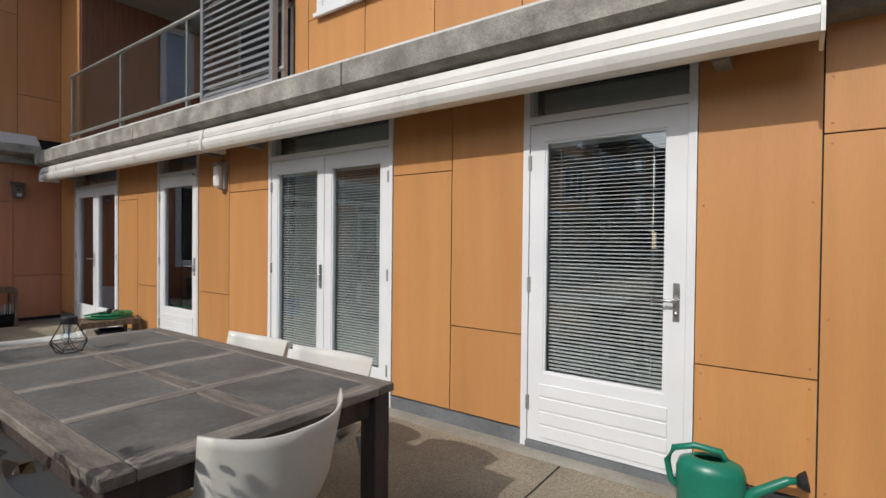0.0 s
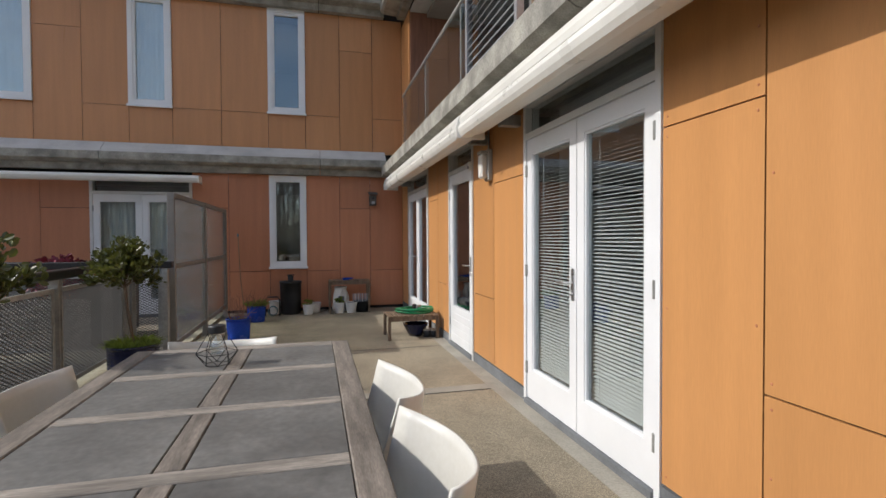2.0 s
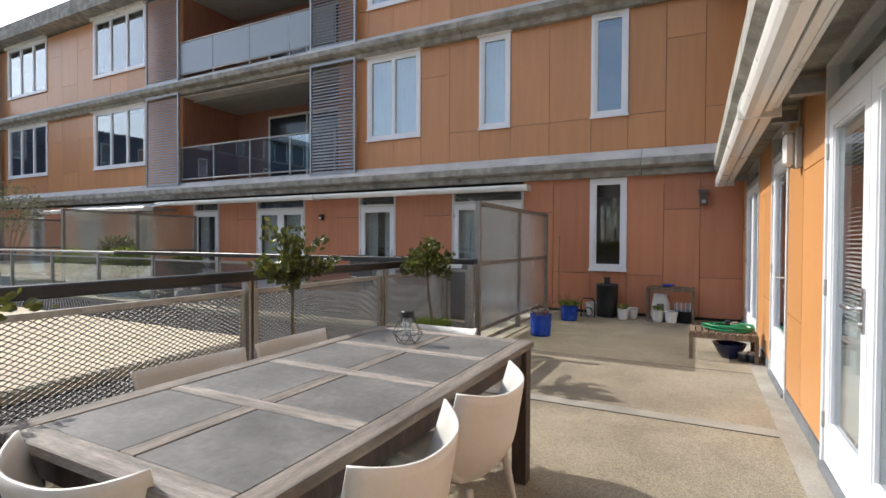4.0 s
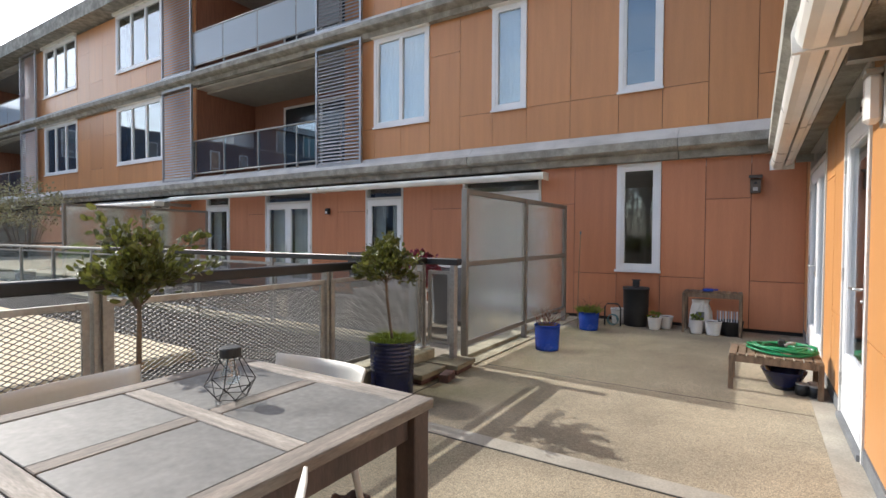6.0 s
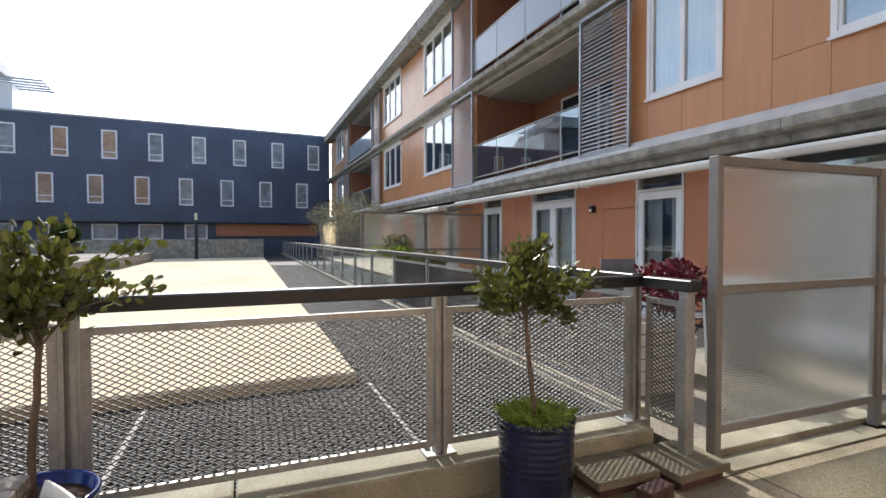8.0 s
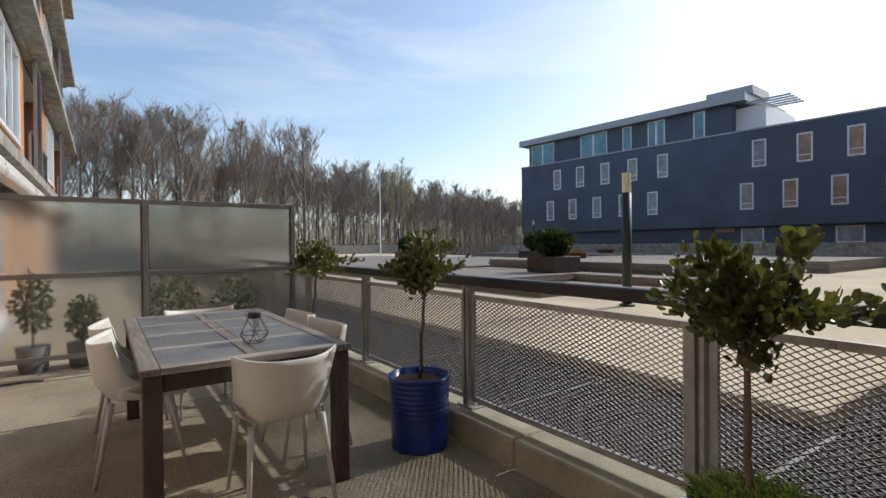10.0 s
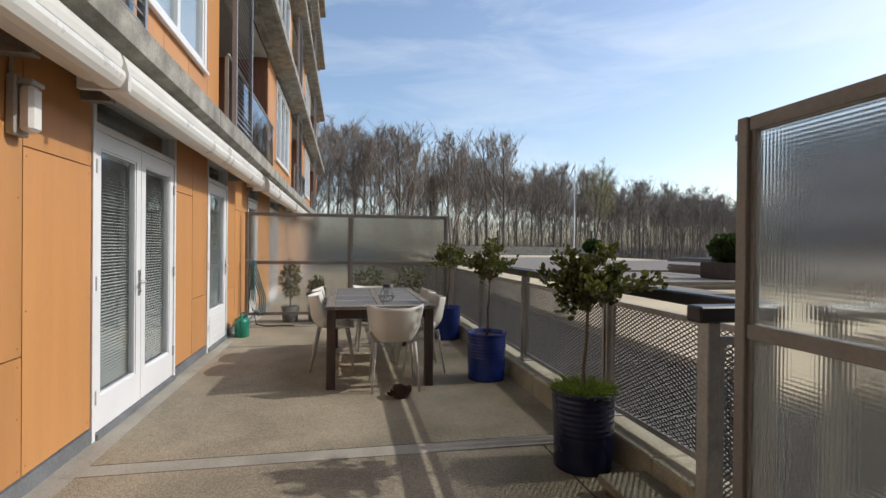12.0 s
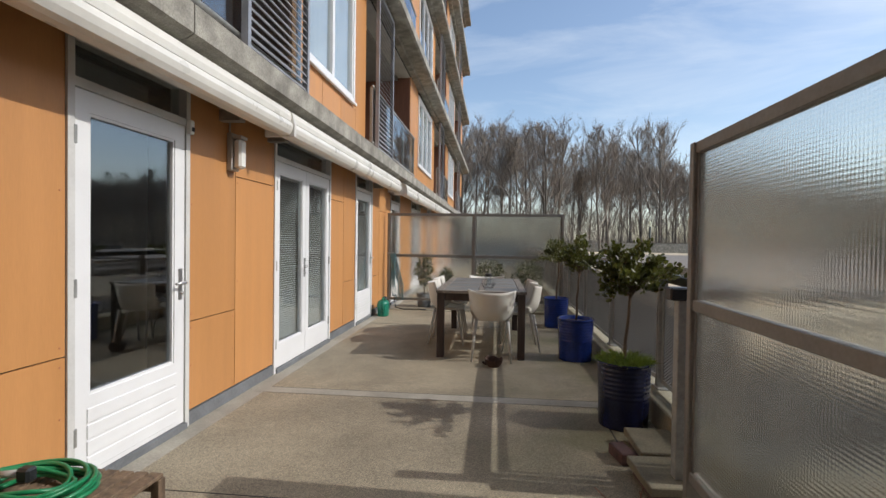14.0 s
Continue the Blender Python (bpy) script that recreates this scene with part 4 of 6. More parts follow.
# neighbours' railing: posts with glass panes, black rail
nr = thing("glass_railing", pose(-44, 2.06, 0), "long terrace railing with clear panes, mesh and dark top rail", "railing")
xs = [k * 1.8 for k in range(22)] + [40.2]
for x in xs:
    part("post", boxes((x - 0.025, x + 0.025, -0.03, 0.03, 0.185, 1.075)), M_STEEL, nr)
for a, b in zip(xs, xs[1:]):
    if a > 33:
        fence_panel(nr, a + 0.03, b - 0.03)
    else:
        part("pane", boxes((a + 0.03, b - 0.03, -0.004, 0.004, 0.24, 0.99)), M_GLASSB, nr)
        part("pane_frame", boxes((a + 0.03, b - 0.03, -0.012, 0.012, 0.99, 1.02), (a + 0.03, b - 0.03, -0.012, 0.012, 0.21, 0.24)), M_STEEL, nr)
part("handrail", boxes((33.0, 40.28, -0.045, 0.045, 1.076, 1.145), bevel=0.006), M_BLACKRAIL, nr)
part("handrail", boxes((0, 32.99, -0.03, 0.03, 1.076, 1.125), bevel=0.006), M_STEEL, nr, "slim galvanised handrail")
glass_screen(pose(-20.6, 2.2, 0, 0, 0, 92), 3.5, "frosted screen between the neighbouring terraces", 3, zt=2.05)
glass_screen(pose(-13.25, 2.2, 0, 0, 0, 95), 3.5, "frosted screen between the neighbouring terraces", 3, zt=2.05)

bm = diamonds(bmesh.new(), -5.31, -3.72, -26, 0.43, 0.046, 0.10, 0.011, 0.09, 0.12, swap=True)
diamonds(bm, -5.31, -3.72, 0.44, 1.94, 0.046, 0.10, 0.011, 0.09, 0.12, swap=True)
tagged(solid("grating", bm, M_GRATE, label="dark galvanised expanded metal deck grating", category="grating", kind="stuff"))
bm = diamonds(bmesh.new(), -25.0, -5.33, 0.45, 1.94, 0.10, 0.046, 0.011, 0.09, 0.12, swap=True)
solid("grating_north", bm, M_GRATE, label="dark galvanised deck grating beside the slab", category="grating", kind="stuff")
solid("grating_far", boxes((-45, -25.01, 0.45, 1.94, 0.07, 0.12)), M_GRATE, label="dark deck grating further off", category="grating")
gb = thing("grating_beam", Matrix(), "steel bearers under the deck grating", "bearer", kind="structure")
for y in (-4.6, -2.9, -1.17, 0.53):
    part("bearer", boxes((-5.31, -3.72, y - 0.015, y + 0.015, 0.1, 0.122)), M_MESH, gb)
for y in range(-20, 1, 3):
    part("joist", boxes((-5.4, -3.75, y - 0.05, y + 0.05, -0.3, 0.085)), M_PITSHADE, gb)
# added dark sheet: imitates the shade seen through the grating
solid("void_shade_sheet", boxes((-45, -3.7, 0.27, 2.0, -0.6, -0.5), (-5.4, -3.7, -26, 0.27, -0.6, -0.5)), M_PITSHADE, label="added dark sheet standing for the unlit void below the grating", category="void floor")


# ---- courtyard ----
def platform(x0, x1, y0, y1, z0, z1, n=4):
    p = thing("timber_platform", pose(x0, y0, z0), "low weathered timber platform in the courtyard", "platform", "courtyard platforms")
    h = (z1 - z0) / n
    for i in range(n):
        o = 0.0 if i % 2 else 0.03
        part("plank_layer", boxes((o, x1 - x0 - o, o, y1 - y0 - o, i * h, (i + 1) * h - 0.012)), M_WOODGREY, p)
    for i in range(n - 1):
        part("spacer", boxes((0.1, x1 - x0 - 0.1, 0.1, y1 - y0 - 0.1, (i + 1) * h - 0.0119, (i + 1) * h - 0.0001)), M_WOODDARK, p)


for row in ((-19.0, -14.5, -14.0, -4.6, 0.22, 0.77, 5), (-29.6, -22.4, -16, -4.85, 0.22, 0.66, 3), (-10.3, -9.0, -13.6, -5.7, 0.22, 0.40, 2), (-13.2, -10.35, -13.6, -8.4, 0.22, 0.46, 3), (-14.3, -13.25, -13.6, -4.95, 0.22, 0.46, 3), (-24, -9.0, -26, -14.2, 0.22, 0.50, 3), (-32.3, -26, -30, -16.5, 0.22, 0.7, 4), (-22, -8.6, -38, -27, 0.22, 0.45, 3)):
    platform(*row)


def leaf_cloud(bm, rng, centre, rx, rz, n, size, shell=0.0):
    """Many small folded leaves scattered in an uneven ball."""
    c = Vector(centre)
    for _ in range(n):
        d = Vector((rng.gauss(0, 1), rng.gauss(0, 1), rng.gauss(0, 1))).normalized()
        r = (shell + (1 - shell) * rng.random() ** 0.5) * (0.86 + 0.24 * noise.noise(d * 2.3 + c))
        p = c + Vector((d.x * rx, d.y * rx, d.z * rz)) * r
        leaf(bm, rng, p, size * rng.uniform(0.7, 1.25), d)


def leaf(bm, rng, p, s, out):
    a = (out + Vector((rng.gauss(0, 0.6), rng.gauss(0, 0.6), rng.gauss(0.1, 0.6)))).normalized()
    b = a.cross(Vector((rng.gauss(0, 1), rng.gauss(0, 1), rng.gauss(0, 1)))).normalized()
    n = a.cross(b)
    q = [p, p + a * s * 0.35 + b * s * 0.3 + n * s * 0.08, p + a * s * 0.8 + b * s * 0.26 + n * s * 0.07, p + a * s, p + a * s * 0.8 - b * s * 0.26 + n * s * 0.07, p + a * s * 0.35 - b * s * 0.3 + n * s * 0.08]
    v = [bm.verts.new(x) for x in q]
    bm.faces.new((v[0], v[1], v[2], v[3]))
    bm.faces.new((v[0], v[3], v[4], v[5]))


rng = random.Random(5)
for x, y, r, zb in ((-13.5, -9.5, 0.64, 0.46), (-20.0, -16.6, 0.75, 0.50), (-29.0, -8.36, 0.6, 0.66), (-16.4, -23.7, 0.62, 0.50)):
    hb = thing("clipped_hedge", pose(x, y, zb), "round clipped evergreen hedge in a dark square planter", "hedge", "clipped hedges")
    part("planter", boxes((-r * 0.95, r * 0.95, -r * 0.95, r * 0.95, 0, 0.5), bevel=0.02), M_WOODDARK, hb, "dark timber planter box")
    part("trunk", tube(bmesh.new(), [(0, 0, 0.45), (0.02, 0, 0.8), (0, 0.02, 1.0)], 0.06), M_BARK, hb)
    bm = bmesh.new()
    leaf_cloud(bm, rng, (0, 0, 0.55 + r * 0.62), r, r * 0.68, 3200, 0.13, 0.6)
    part("foliage", bm, M_HEDGE, hb)
for x, y, r in ((-11.5, -15.5, 0.6), (-13.0, -18.6, 0.5), (-17.5, -12.0, 0.55), (-30, -20, 0.6)):
    zb = 0.50 if x > -16 else 0.77
    fp = thing("flower_planter", pose(x, y, zb if x > -30 else 0.7), "round rust-brown planter filled with yellow flowers", "planter", "round planters")
    part("bowl", lathe(bmesh.new(), [(r * 0.8, 0), (r, 0.22), (r * 0.95, 0.22), (r * 0.9, 0.16), (0.01, 0.16)], 24), M_RUST, fp, smooth=True)
    bm = bmesh.new()
    leaf_cloud(bm, rng, (0, 0, 0.18), r * 0.85, 0.1, 300, 0.09, 0.1)
    part("flowers", bm, M_YELLOW, fp)


def lamp_post(x, y, z, h):
    p = thing("street_lamp", pose(x, y, z), "dark green lamp post with a pale round lantern head", "street lamp", "courtyard lamp posts")
    part("pole", lathe(bmesh.new(), [(0.085, 0), (0.085, h * 0.86)], 16, close=True), M_POLE, p, smooth=True)
    part("lantern", lathe(bmesh.new(), [(0.08, h * 0.86), (0.08, h)], 16, close=True), M_LANT, p)
    part("cap", lathe(bmesh.new(), [(0.084, h), (0.084, h + 0.02), (0.02, h + 0.03)], 16, close=True), M_LANT, p)
    part("base_ring", lathe(bmesh.new(), [(0.14, 0), (0.14, 0.03), (0.09, 0.05)], 16), M_POLE, p)


for row in ((-9.27, -3.80, 0.22, 2.40), (-31.5, -3.1, 0.22, 2.5), (-25, -40, 0.22, 3.2), (-31.6, -28.5, 0.71, 2.6), (-16.5, -43, 0.22, 3.2)):
    lamp_post(*row)
fl = thing("flagpole", pose(-25.8, -45.4, 0.22), "tall white flagpole with a limp blue pennant", "flagpole")
part("pole", lathe(bmesh.new(), [(0.07, 0), (0.06, 4), (0.035, 10.2), (0.05, 10.25), (0.0, 10.32)], 12), M_WHITE, fl, smooth=True)
bm = bmesh.new()
vs = [[bm.verts.new((0.05 + 0.07 * i + 0.03 * math.sin(i), 0.05 * math.sin(i * 1.3), 10.0 - 0.16 * i - k * (0.25 - 0.016 * i))) for k in range(2)] for i in range(14)]
for a, b in zip(vs, vs[1:]):
    bm.faces.new((a[0], b[0], b[1], a[1]))
part("pennant", bm, M_BLUECLOTH, fl, "blue pennant hanging limp", smooth=True)
bm = boxes((-36, -8, -60.4, -60, -0.05, 1.4), (-8, 6, -52, -51.6, -3.2, 1.4))
solid("courtyard_wall", bm, M_CONC, label="low grey concrete wall closing the courtyard", category="wall")
solid("rail_wall", boxes((-33.6, -32.7, -34, 0.43, -0.3, 1.3)), M_CONC, label="grey concrete terrace edge before the dark block", category="wall")

# dark block across the courtyard
FD = pose(-38.1, -36.7, 0, 0, 0, 94.18)
LD, HD = 42.5, 9.33
rows = [(6.68, 8.6, [4.25 + 2.67 * k for k in range(5)] + [21.95 + 2.69 * k for k in range(8)]), (3.68, 5.6, [3.38 + 2.67 * k for k in range(5)] + [21.15 + 2.675 * k for k in range(8)])]
holes = [(s, s + 0.9, z0, z1) for z0, z1, ss in rows for s in ss]
low = [(s, s + 1.5, 1.25, 2.36) for s in (21.0, 24.25, 26.6, 29.3, 32.15)]
wall_d = solid("wall_dark_block", cut_wall(0, LD, 2.5, HD, 0.0, 0.3, [h for h in holes]), M_BLUEBLDG, FD, "slate blue clad apartment block across the courtyard", "wall")
solid("wall_dark_base", cut_wall(0, LD, -0.3, 2.5, 0.6, 0.9, low), M_BLUEBLDG, FD, "recessed dark ground storey of the blue block", "wall")
solid("dark_block_shell", boxes((0, LD, 11, 11.2, -3, HD), (-0.001, 0.2, 0.31, 11, -3, HD), (0, LD, 0.31, 11, HD - 0.2, HD), (0.21, LD, 3.2, 3.3, -0.3, HD - 0.21), (0.21, LD, 0.301, 3.19, 2.42, 2.5)), M_BLUEBLDG, FD, "outer walls and roof of the blue block", "wall")
solid("red_panel", boxes((34.2, 41.6, 0.5, 0.58, 1.5, 2.45), (19.2, 20.6, 0.5, 0.58, 2.1, 2.45)), M_CLADB, FD, "red-brown cladding strip under the blue storeys", "cladding")
solid("dark_block_coping", boxes((-0.05, LD, -0.06, 0.34, HD + 0.001, HD + 0.12)), M_LOUV, FD, "metal roof coping of the blue block", "coping")
for k, (x0, x1, z0, z1) in enumerate(holes):
    w = thing("far_window", FD, "white framed window in the slate blue facade", "window", "windows of the blue block", "structure")
    part("window_frame", boxes((x0, x0 + 0.1, -0.05, 0.1, z0, z1), (x1 - 0.1, x1, -0.05, 0.1, z0, z1), (x0 + 0.1, x1 - 0.1, -0.05, 0.1, z0, z0 + 0.1), (x0 + 0.1, x1 - 0.1, -0.05, 0.1, z1 - 0.1, z1), (x0 + 0.1, x1 - 0.1, -0.03, 0.08, z0 + 0.42, z0 + 0.48)), M_WHITE, w)
    part("pane", boxes((x0 + 0.1, x1 - 0.1, 0.03, 0.04, z0 + 0.1, z1 - 0.1)), M_CURT if k in (6, 7, 19, 20, 21) else M_FARPANE, w)
for x0, x1, z0, z1 in low:
    w = thing("far_window", FD, "wide ground floor window of the blue block", "window", "windows of the blue block", "structure")
    part("window_frame", boxes((x0, x0 + 0.1, 0.55, 0.7, z0, z1), (x1 - 0.1, x1, 0.55, 0.7, z0, z1), (x0 + 0.1, x1 - 0.1, 0.55, 0.7, z0, z0 + 0.1), (x0 + 0.1, x1 - 0.1, 0.55, 0.7, z1 - 0.1, z1)), M_WHITE, w)
    part("pane", boxes((x0 + 0.1, x1 - 0.1, 0.62, 0.63, z0 + 0.1, z1 - 0.1)), M_FARPANE, w)
ph = thing("penthouse", FD, "set-back blue rooftop storey with glazed bays and flat roof", "penthouse", kind="structure")
part("wall", boxes((0.4, 20.3, 0.8, 8, HD + 0.12, HD + 2.36)), M_BLUEBLDG, ph)
part("end_wall", boxes((20.3, 22.3, 1.6, 8, HD, HD + 2.1)), M_WHITE, ph)
part("roof", boxes((-0.5, 21.4, 0.2, 9, HD + 2.36, HD + 2.95)), M_LOUV, ph)
part("chimney", boxes((18.3, 21.6, 1.2, 4.5, HD + 2.95, HD + 3.6)), M_LOUV, ph)
for k in range(5):
    part("canopy_bar", boxes((21.4, 24.2, 0.4 + k * 0.7, 0.48 + k * 0.7, HD + 2.1, HD + 2.22)), M_LOUV, ph)
for a, b in ((0.77, 3.73), (6.89, 9.77), (11.33, 12.2), (13.69, 15.2), (17.5, 18.4)):
    part("bay_frame", boxes((a, b, 0.74, 0.79, HD + 0.12, HD + 2.3)), M_WHITE, ph)
    n = 2 if b - a > 1.5 else 1
    for i in range(n):
        part("pane", boxes((a + 0.12 + (b - a) / n * i, a - 0.12 + (b - a) / n * (i + 1), 0.70, 0.735, HD + 0.22, HD + 2.2)), M_PENT, ph)


# bare trees behind the courtyard
def bare_tree(name, seed, h, spread, twigs):
    r = random.Random(seed)
    trunk, crown = bmesh.new(), bmesh.new()

    def twig(p, d, n):
        for _ in range(n):
            e = (d + Vector((r.gauss(0, 0.45), r.gauss(0, 0.45), r.gauss(0.2, 0.25)))).normalized() * r.uniform(0.5, 1.3)
            s = e.cross(Vector((r.gauss(0, 1), r.gauss(0, 1), 0.3))).normalized() * 0.0065
            m = p + e * 0.5 + Vector((r.gauss(0, 0.07), r.gauss(0, 0.07), 0.03))
            vs = [crown.verts.new(q) for q in (p - s, p + s, m + s * 0.8, p + e, m - s * 0.8)]
            crown.faces.new(vs)

    def limb(p, d, length, rad, level):
        pts = [p]
        for i in range(4):
            d = (d + Vector((r.gauss(0, 0.07), r.gauss(0, 0.07), 0.11))).normalized()
            pts.append(pts[-1] + d * length / 4)
        tube(trunk if level == 0 else crown, pts, rad, 6 if level == 0 else 3, rad * 0.35)
        if level < 3:
            for i in range((13, 5, 3)[level]):
                t = r.uniform(0.3 if level == 0 else 0.2, 0.97)
                k = min(3, int(t * 4))
                q = pts[k].lerp(pts[k + 1], t * 4 - k)
                side = Vector((r.gauss(0, 1), r.gauss(0, 1), 0)).normalized()
                limb(q, (d * 0.95 + side * spread * r.uniform(0.6, 1.1)).normalized(), (length * (1.15 - t) * r.uniform(0.5, 0.75) if level == 0 else length * r.uniform(0.35, 0.55)), rad * 0.42, level + 1)
        if level >= 1:
            for i in range(7 if level < 3 else 5):
                t = r.uniform(0.15, 0.999) * 4
                twig(pts[int(t)].lerp(pts[int(t) + 1], t - int(t)), d, 2)

    limb(Vector((0, 0, 0)), Vector((0, 0, 1)), h, h * 0.011, 0)
    t = thing(name, Matrix(), "tall bare winter tree with fine grey-brown twigs", "tree", "bare trees behind the courtyard")
    part("trunk", trunk, M_TRUNK, t)
    part("crown", crown, twigs, t)
    return t


protos = [bare_tree("bare_tree", 11 + k, (13, 15.5, 12, 14.5, 16.5)[k], (0.8, 0.65, 0.95, 0.75, 0.7)[k], M_TWIG) for k in range(5)] + [bare_tree("bare_tree", 41, 15.5, 0.8, M_TWIGY)]
first = [True] * 6
rt = random.Random(3)
spots = []
for row in range(4):
    for k in range(54):
        f = (k + rt.uniform(-0.4, 0.4)) / 46
        spots.append((8 - 128 * f + rt.uniform(-1.2, 1.2), -46 - 73 * f - row * 5.5 + rt.uniform(-2, 2), -1.5))
for i, (x, y, z) in enumerate(spots):
    k = 5 if i in (18, 19, 75) else rt.randrange(5)
    m = pose(x, y, z, 0, 0, rt.uniform(0, 360)) @ Matrix.Scale(rt.uniform(0.8, 1.04) + (0.06 if x > -30 else 0.0), 4)
    if first[k]:
        protos[k].matrix_world = m
        first[k] = False
    else:
        c = copy_thing(protos[k], m)
        c.scale = (m.to_scale())
und = bmesh.new()
for _ in range(34000):
    f = 1.17 * rt.random()
    p = Vector((10 - 130 * f, -48 - 74 * f + rt.uniform(-16, 3), -1.5 + 6.5 * rt.random() ** 1.3))
    e = Vector((rt.gauss(0, 0.4), rt.gauss(0, 0.4), rt.uniform(0.8, 2.6)))
    s = e.cross(Vector((rt.gauss(0, 1), rt.gauss(0, 1), 0.1))).normalized() * 0.03
    und.faces.new([und.verts.new(q) for q in (p - s, p + s, p + e)])
solid("undergrowth", und, M_TWIG, label="tangled brown undergrowth below the bare trees", category="undergrowth", kind="stuff")
bank = bmesh.new()
va = [bank.verts.new(p) for p in ((20, -40, -3.2), (-130, -126, -3.2), (-130, -132, 0.2), (20, -46, 0.2), (20, -120, 1.8), (-130, -206, 1.8))]
bank.faces.new((va[0], va[1], va[2], va[3]))
bank.faces.new((va[3], va[2], va[5], va[4]))
solid("ground_bank", bank, M_SOILF, label="brown leaf-covered woodland floor beyond the courtyard", category="ground")


# ---- terrace things ----
def table():
    t = thing("dining_table", pose(-2.06, -2.0, 0), "long weathered timber dining table with grey slate inlays", "table")
    hx, hy, z = 0.53, 1.03, 0.80
    e = 0.085
    part("edge_board", boxes((-hx, -hx + e, -hy, hy, z - 0.035, z), bevel=0.004), M_TABLE, t)
    part("edge_board", boxes((hx - e, hx, -hy, hy, z - 0.035, z), bevel=0.004), M_TABLE, t)
    for y0 in (-hy, hy - e):
        part("end_board", boxes((-hx + e + 0.002, hx - e - 0.002, y0, y0 + e, z - 0.035, z), bevel=0.004), M_TABLEX, t)
    n, g = 4, 0.07
    ly = 2 * (hy - e)
    cell = (ly - (n - 1) * g) / n
    lx = 2 * (hx - e)
    cx = (lx - g) / 2
    for i in range(n):
        y0 = -hy + e + i * (cell + g)
        for k in range(2):
            x0 = -hx + e + k * (cx + g)
            part("slate_tile", boxes((x0 + 0.003, x0 + cx - 0.003, y0 + 0.003, y0 + cell - 0.003, z - 0.03, z - 0.003 + 0.001 * k), bevel=0.002), M_SLATE, t)
        part("middle_board", boxes((-g / 2 + 0.002, g / 2 - 0.002, y0 + 0.002, y0 + cell - 0.002, z - 0.034, z - 0.001), bevel=0.003), M_TABLE, t)
        if i < n - 1:
            part("cross_board", boxes((-hx + e + 0.002, hx - e - 0.002, y0 + cell + 0.002, y0 + cell + g - 0.002, z - 0.034, z - 0.001), bevel=0.003), M_TABLEX, t)
    for sx in (-1, 1):
        for sy in (-1, 1):
            x, y = sx * (hx - 0.055), sy * (hy - 0.055)
            part("leg", boxes((x - 0.042, x + 0.042, y - 0.042, y + 0.042, 0.0, z - 0.036), bevel=0.004), M_WOODDARK, t)
        part("apron", boxes((sx * (hx - 0.055) - 0.014, sx * (hx - 0.055) + 0.014, -hy + 0.1, hy - 0.1, z - 0.125, z - 0.036)), M_WOODDARK, t)
        part("apron", boxes((-hx + 0.1, hx - 0.1, sx * (hy - 0.055) - 0.014, sx * (hy - 0.055) + 0.014, z - 0.125, z - 0.036)), M_WOODDARK, t)
    return t


table()


def chair(m, label):
    """One-piece plastic tub shell on four splayed legs; the sitter looks along +y."""
    c = thing("garden_chair", m, label, "chair", "garden chairs round the table")
    bm = bmesh.new()
    nu, nv = 16, 20
    grid = []
    for j in range(nv + 1):
        v = j / nv
        row = []
        for i in range(nu + 1):
            u = 2 * i / nu - 1
            if v < 0.45:
                k = v / 0.45
                y, z, w = 0.215 - 0.40 * k, 0.455 - 0.025 * math.sin(k * 3.14159), 0.215 + 0.03 * k
                x = u * w
                z += 0.10 * abs(u) ** 5 * k
                y += 0.0
            else:
                k = (v - 0.45) / 0.55
                bend = math.sin(min(1.0, k * 2.2) * 1.5708)
                y = -0.185 - 0.055 * bend - 0.055 * k
                z = 0.455 - 0.025 * 0 + 0.325 * (k ** 1.15) + 0.03 * k * abs(u) ** 3
                w = 0.245 + 0.032 * k
                x = u * w
                y += (0.16 - 0.03 * k) * abs(u) ** 2.6
                z += 0.10 * abs(u) ** 5 * (1 - k)
            row.append(bm.verts.new((x, y, z)))
        grid.append(row)
    for a, b in zip(grid, grid[1:]):
        for i in range(nu):
            bm.faces.new((a[i], a[i + 1], b[i + 1], b[i]))
    bmesh.ops.recalc_face_normals(bm, faces=bm.faces)
    bmesh.ops.solidify(bm, geom=bm.faces[:], thickness=0.009)
    part("shell", bm, M_PLASTIC, c, smooth=True)
    for sx in (-1, 1):
        for sy in (-1, 1):
            lg = bmesh.new()
            tube(lg, [(sx * 0.185, sy * 0.15 - 0.02, 0.452), (sx * 0.20, sy * 0.18 - 0.02, 0.30), (sx * 0.225, sy * 0.235 - 0.02, 0.0)], 0.019, 8, 0.011)
            part("leg", lg, M_GPLASTIC, c, smooth=True)
    return c


ch = chair(pose(-2.19, -1.06, 0, 0, 0, 180) @ Matrix.Scale(1.02, 4, (0, 0, 1)), "off-white plastic tub chair at the table end")
for x, y, a in ((-2.10, -2.88, 3), (-1.60, -1.92, 90), (-1.60, -2.54, 92), (-2.53, -1.66, -88), (-2.53, -2.28, -91)):
    copy_thing(ch, pose(x, y, 0, 0, 0, a) @ Matrix.Scale(1.02, 4, (0, 0, 1)))

# lantern on the table
ln = thing("lantern", pose(-2.14, -1.36, 0.8005, 0, 0, 12), "small black wire lantern with a glass bulb and solar cap", "lantern")
def wire(*pts):
    part("wire", tube(bmesh.new(), list(pts), 0.0018, 5), M_WIRE, ln)


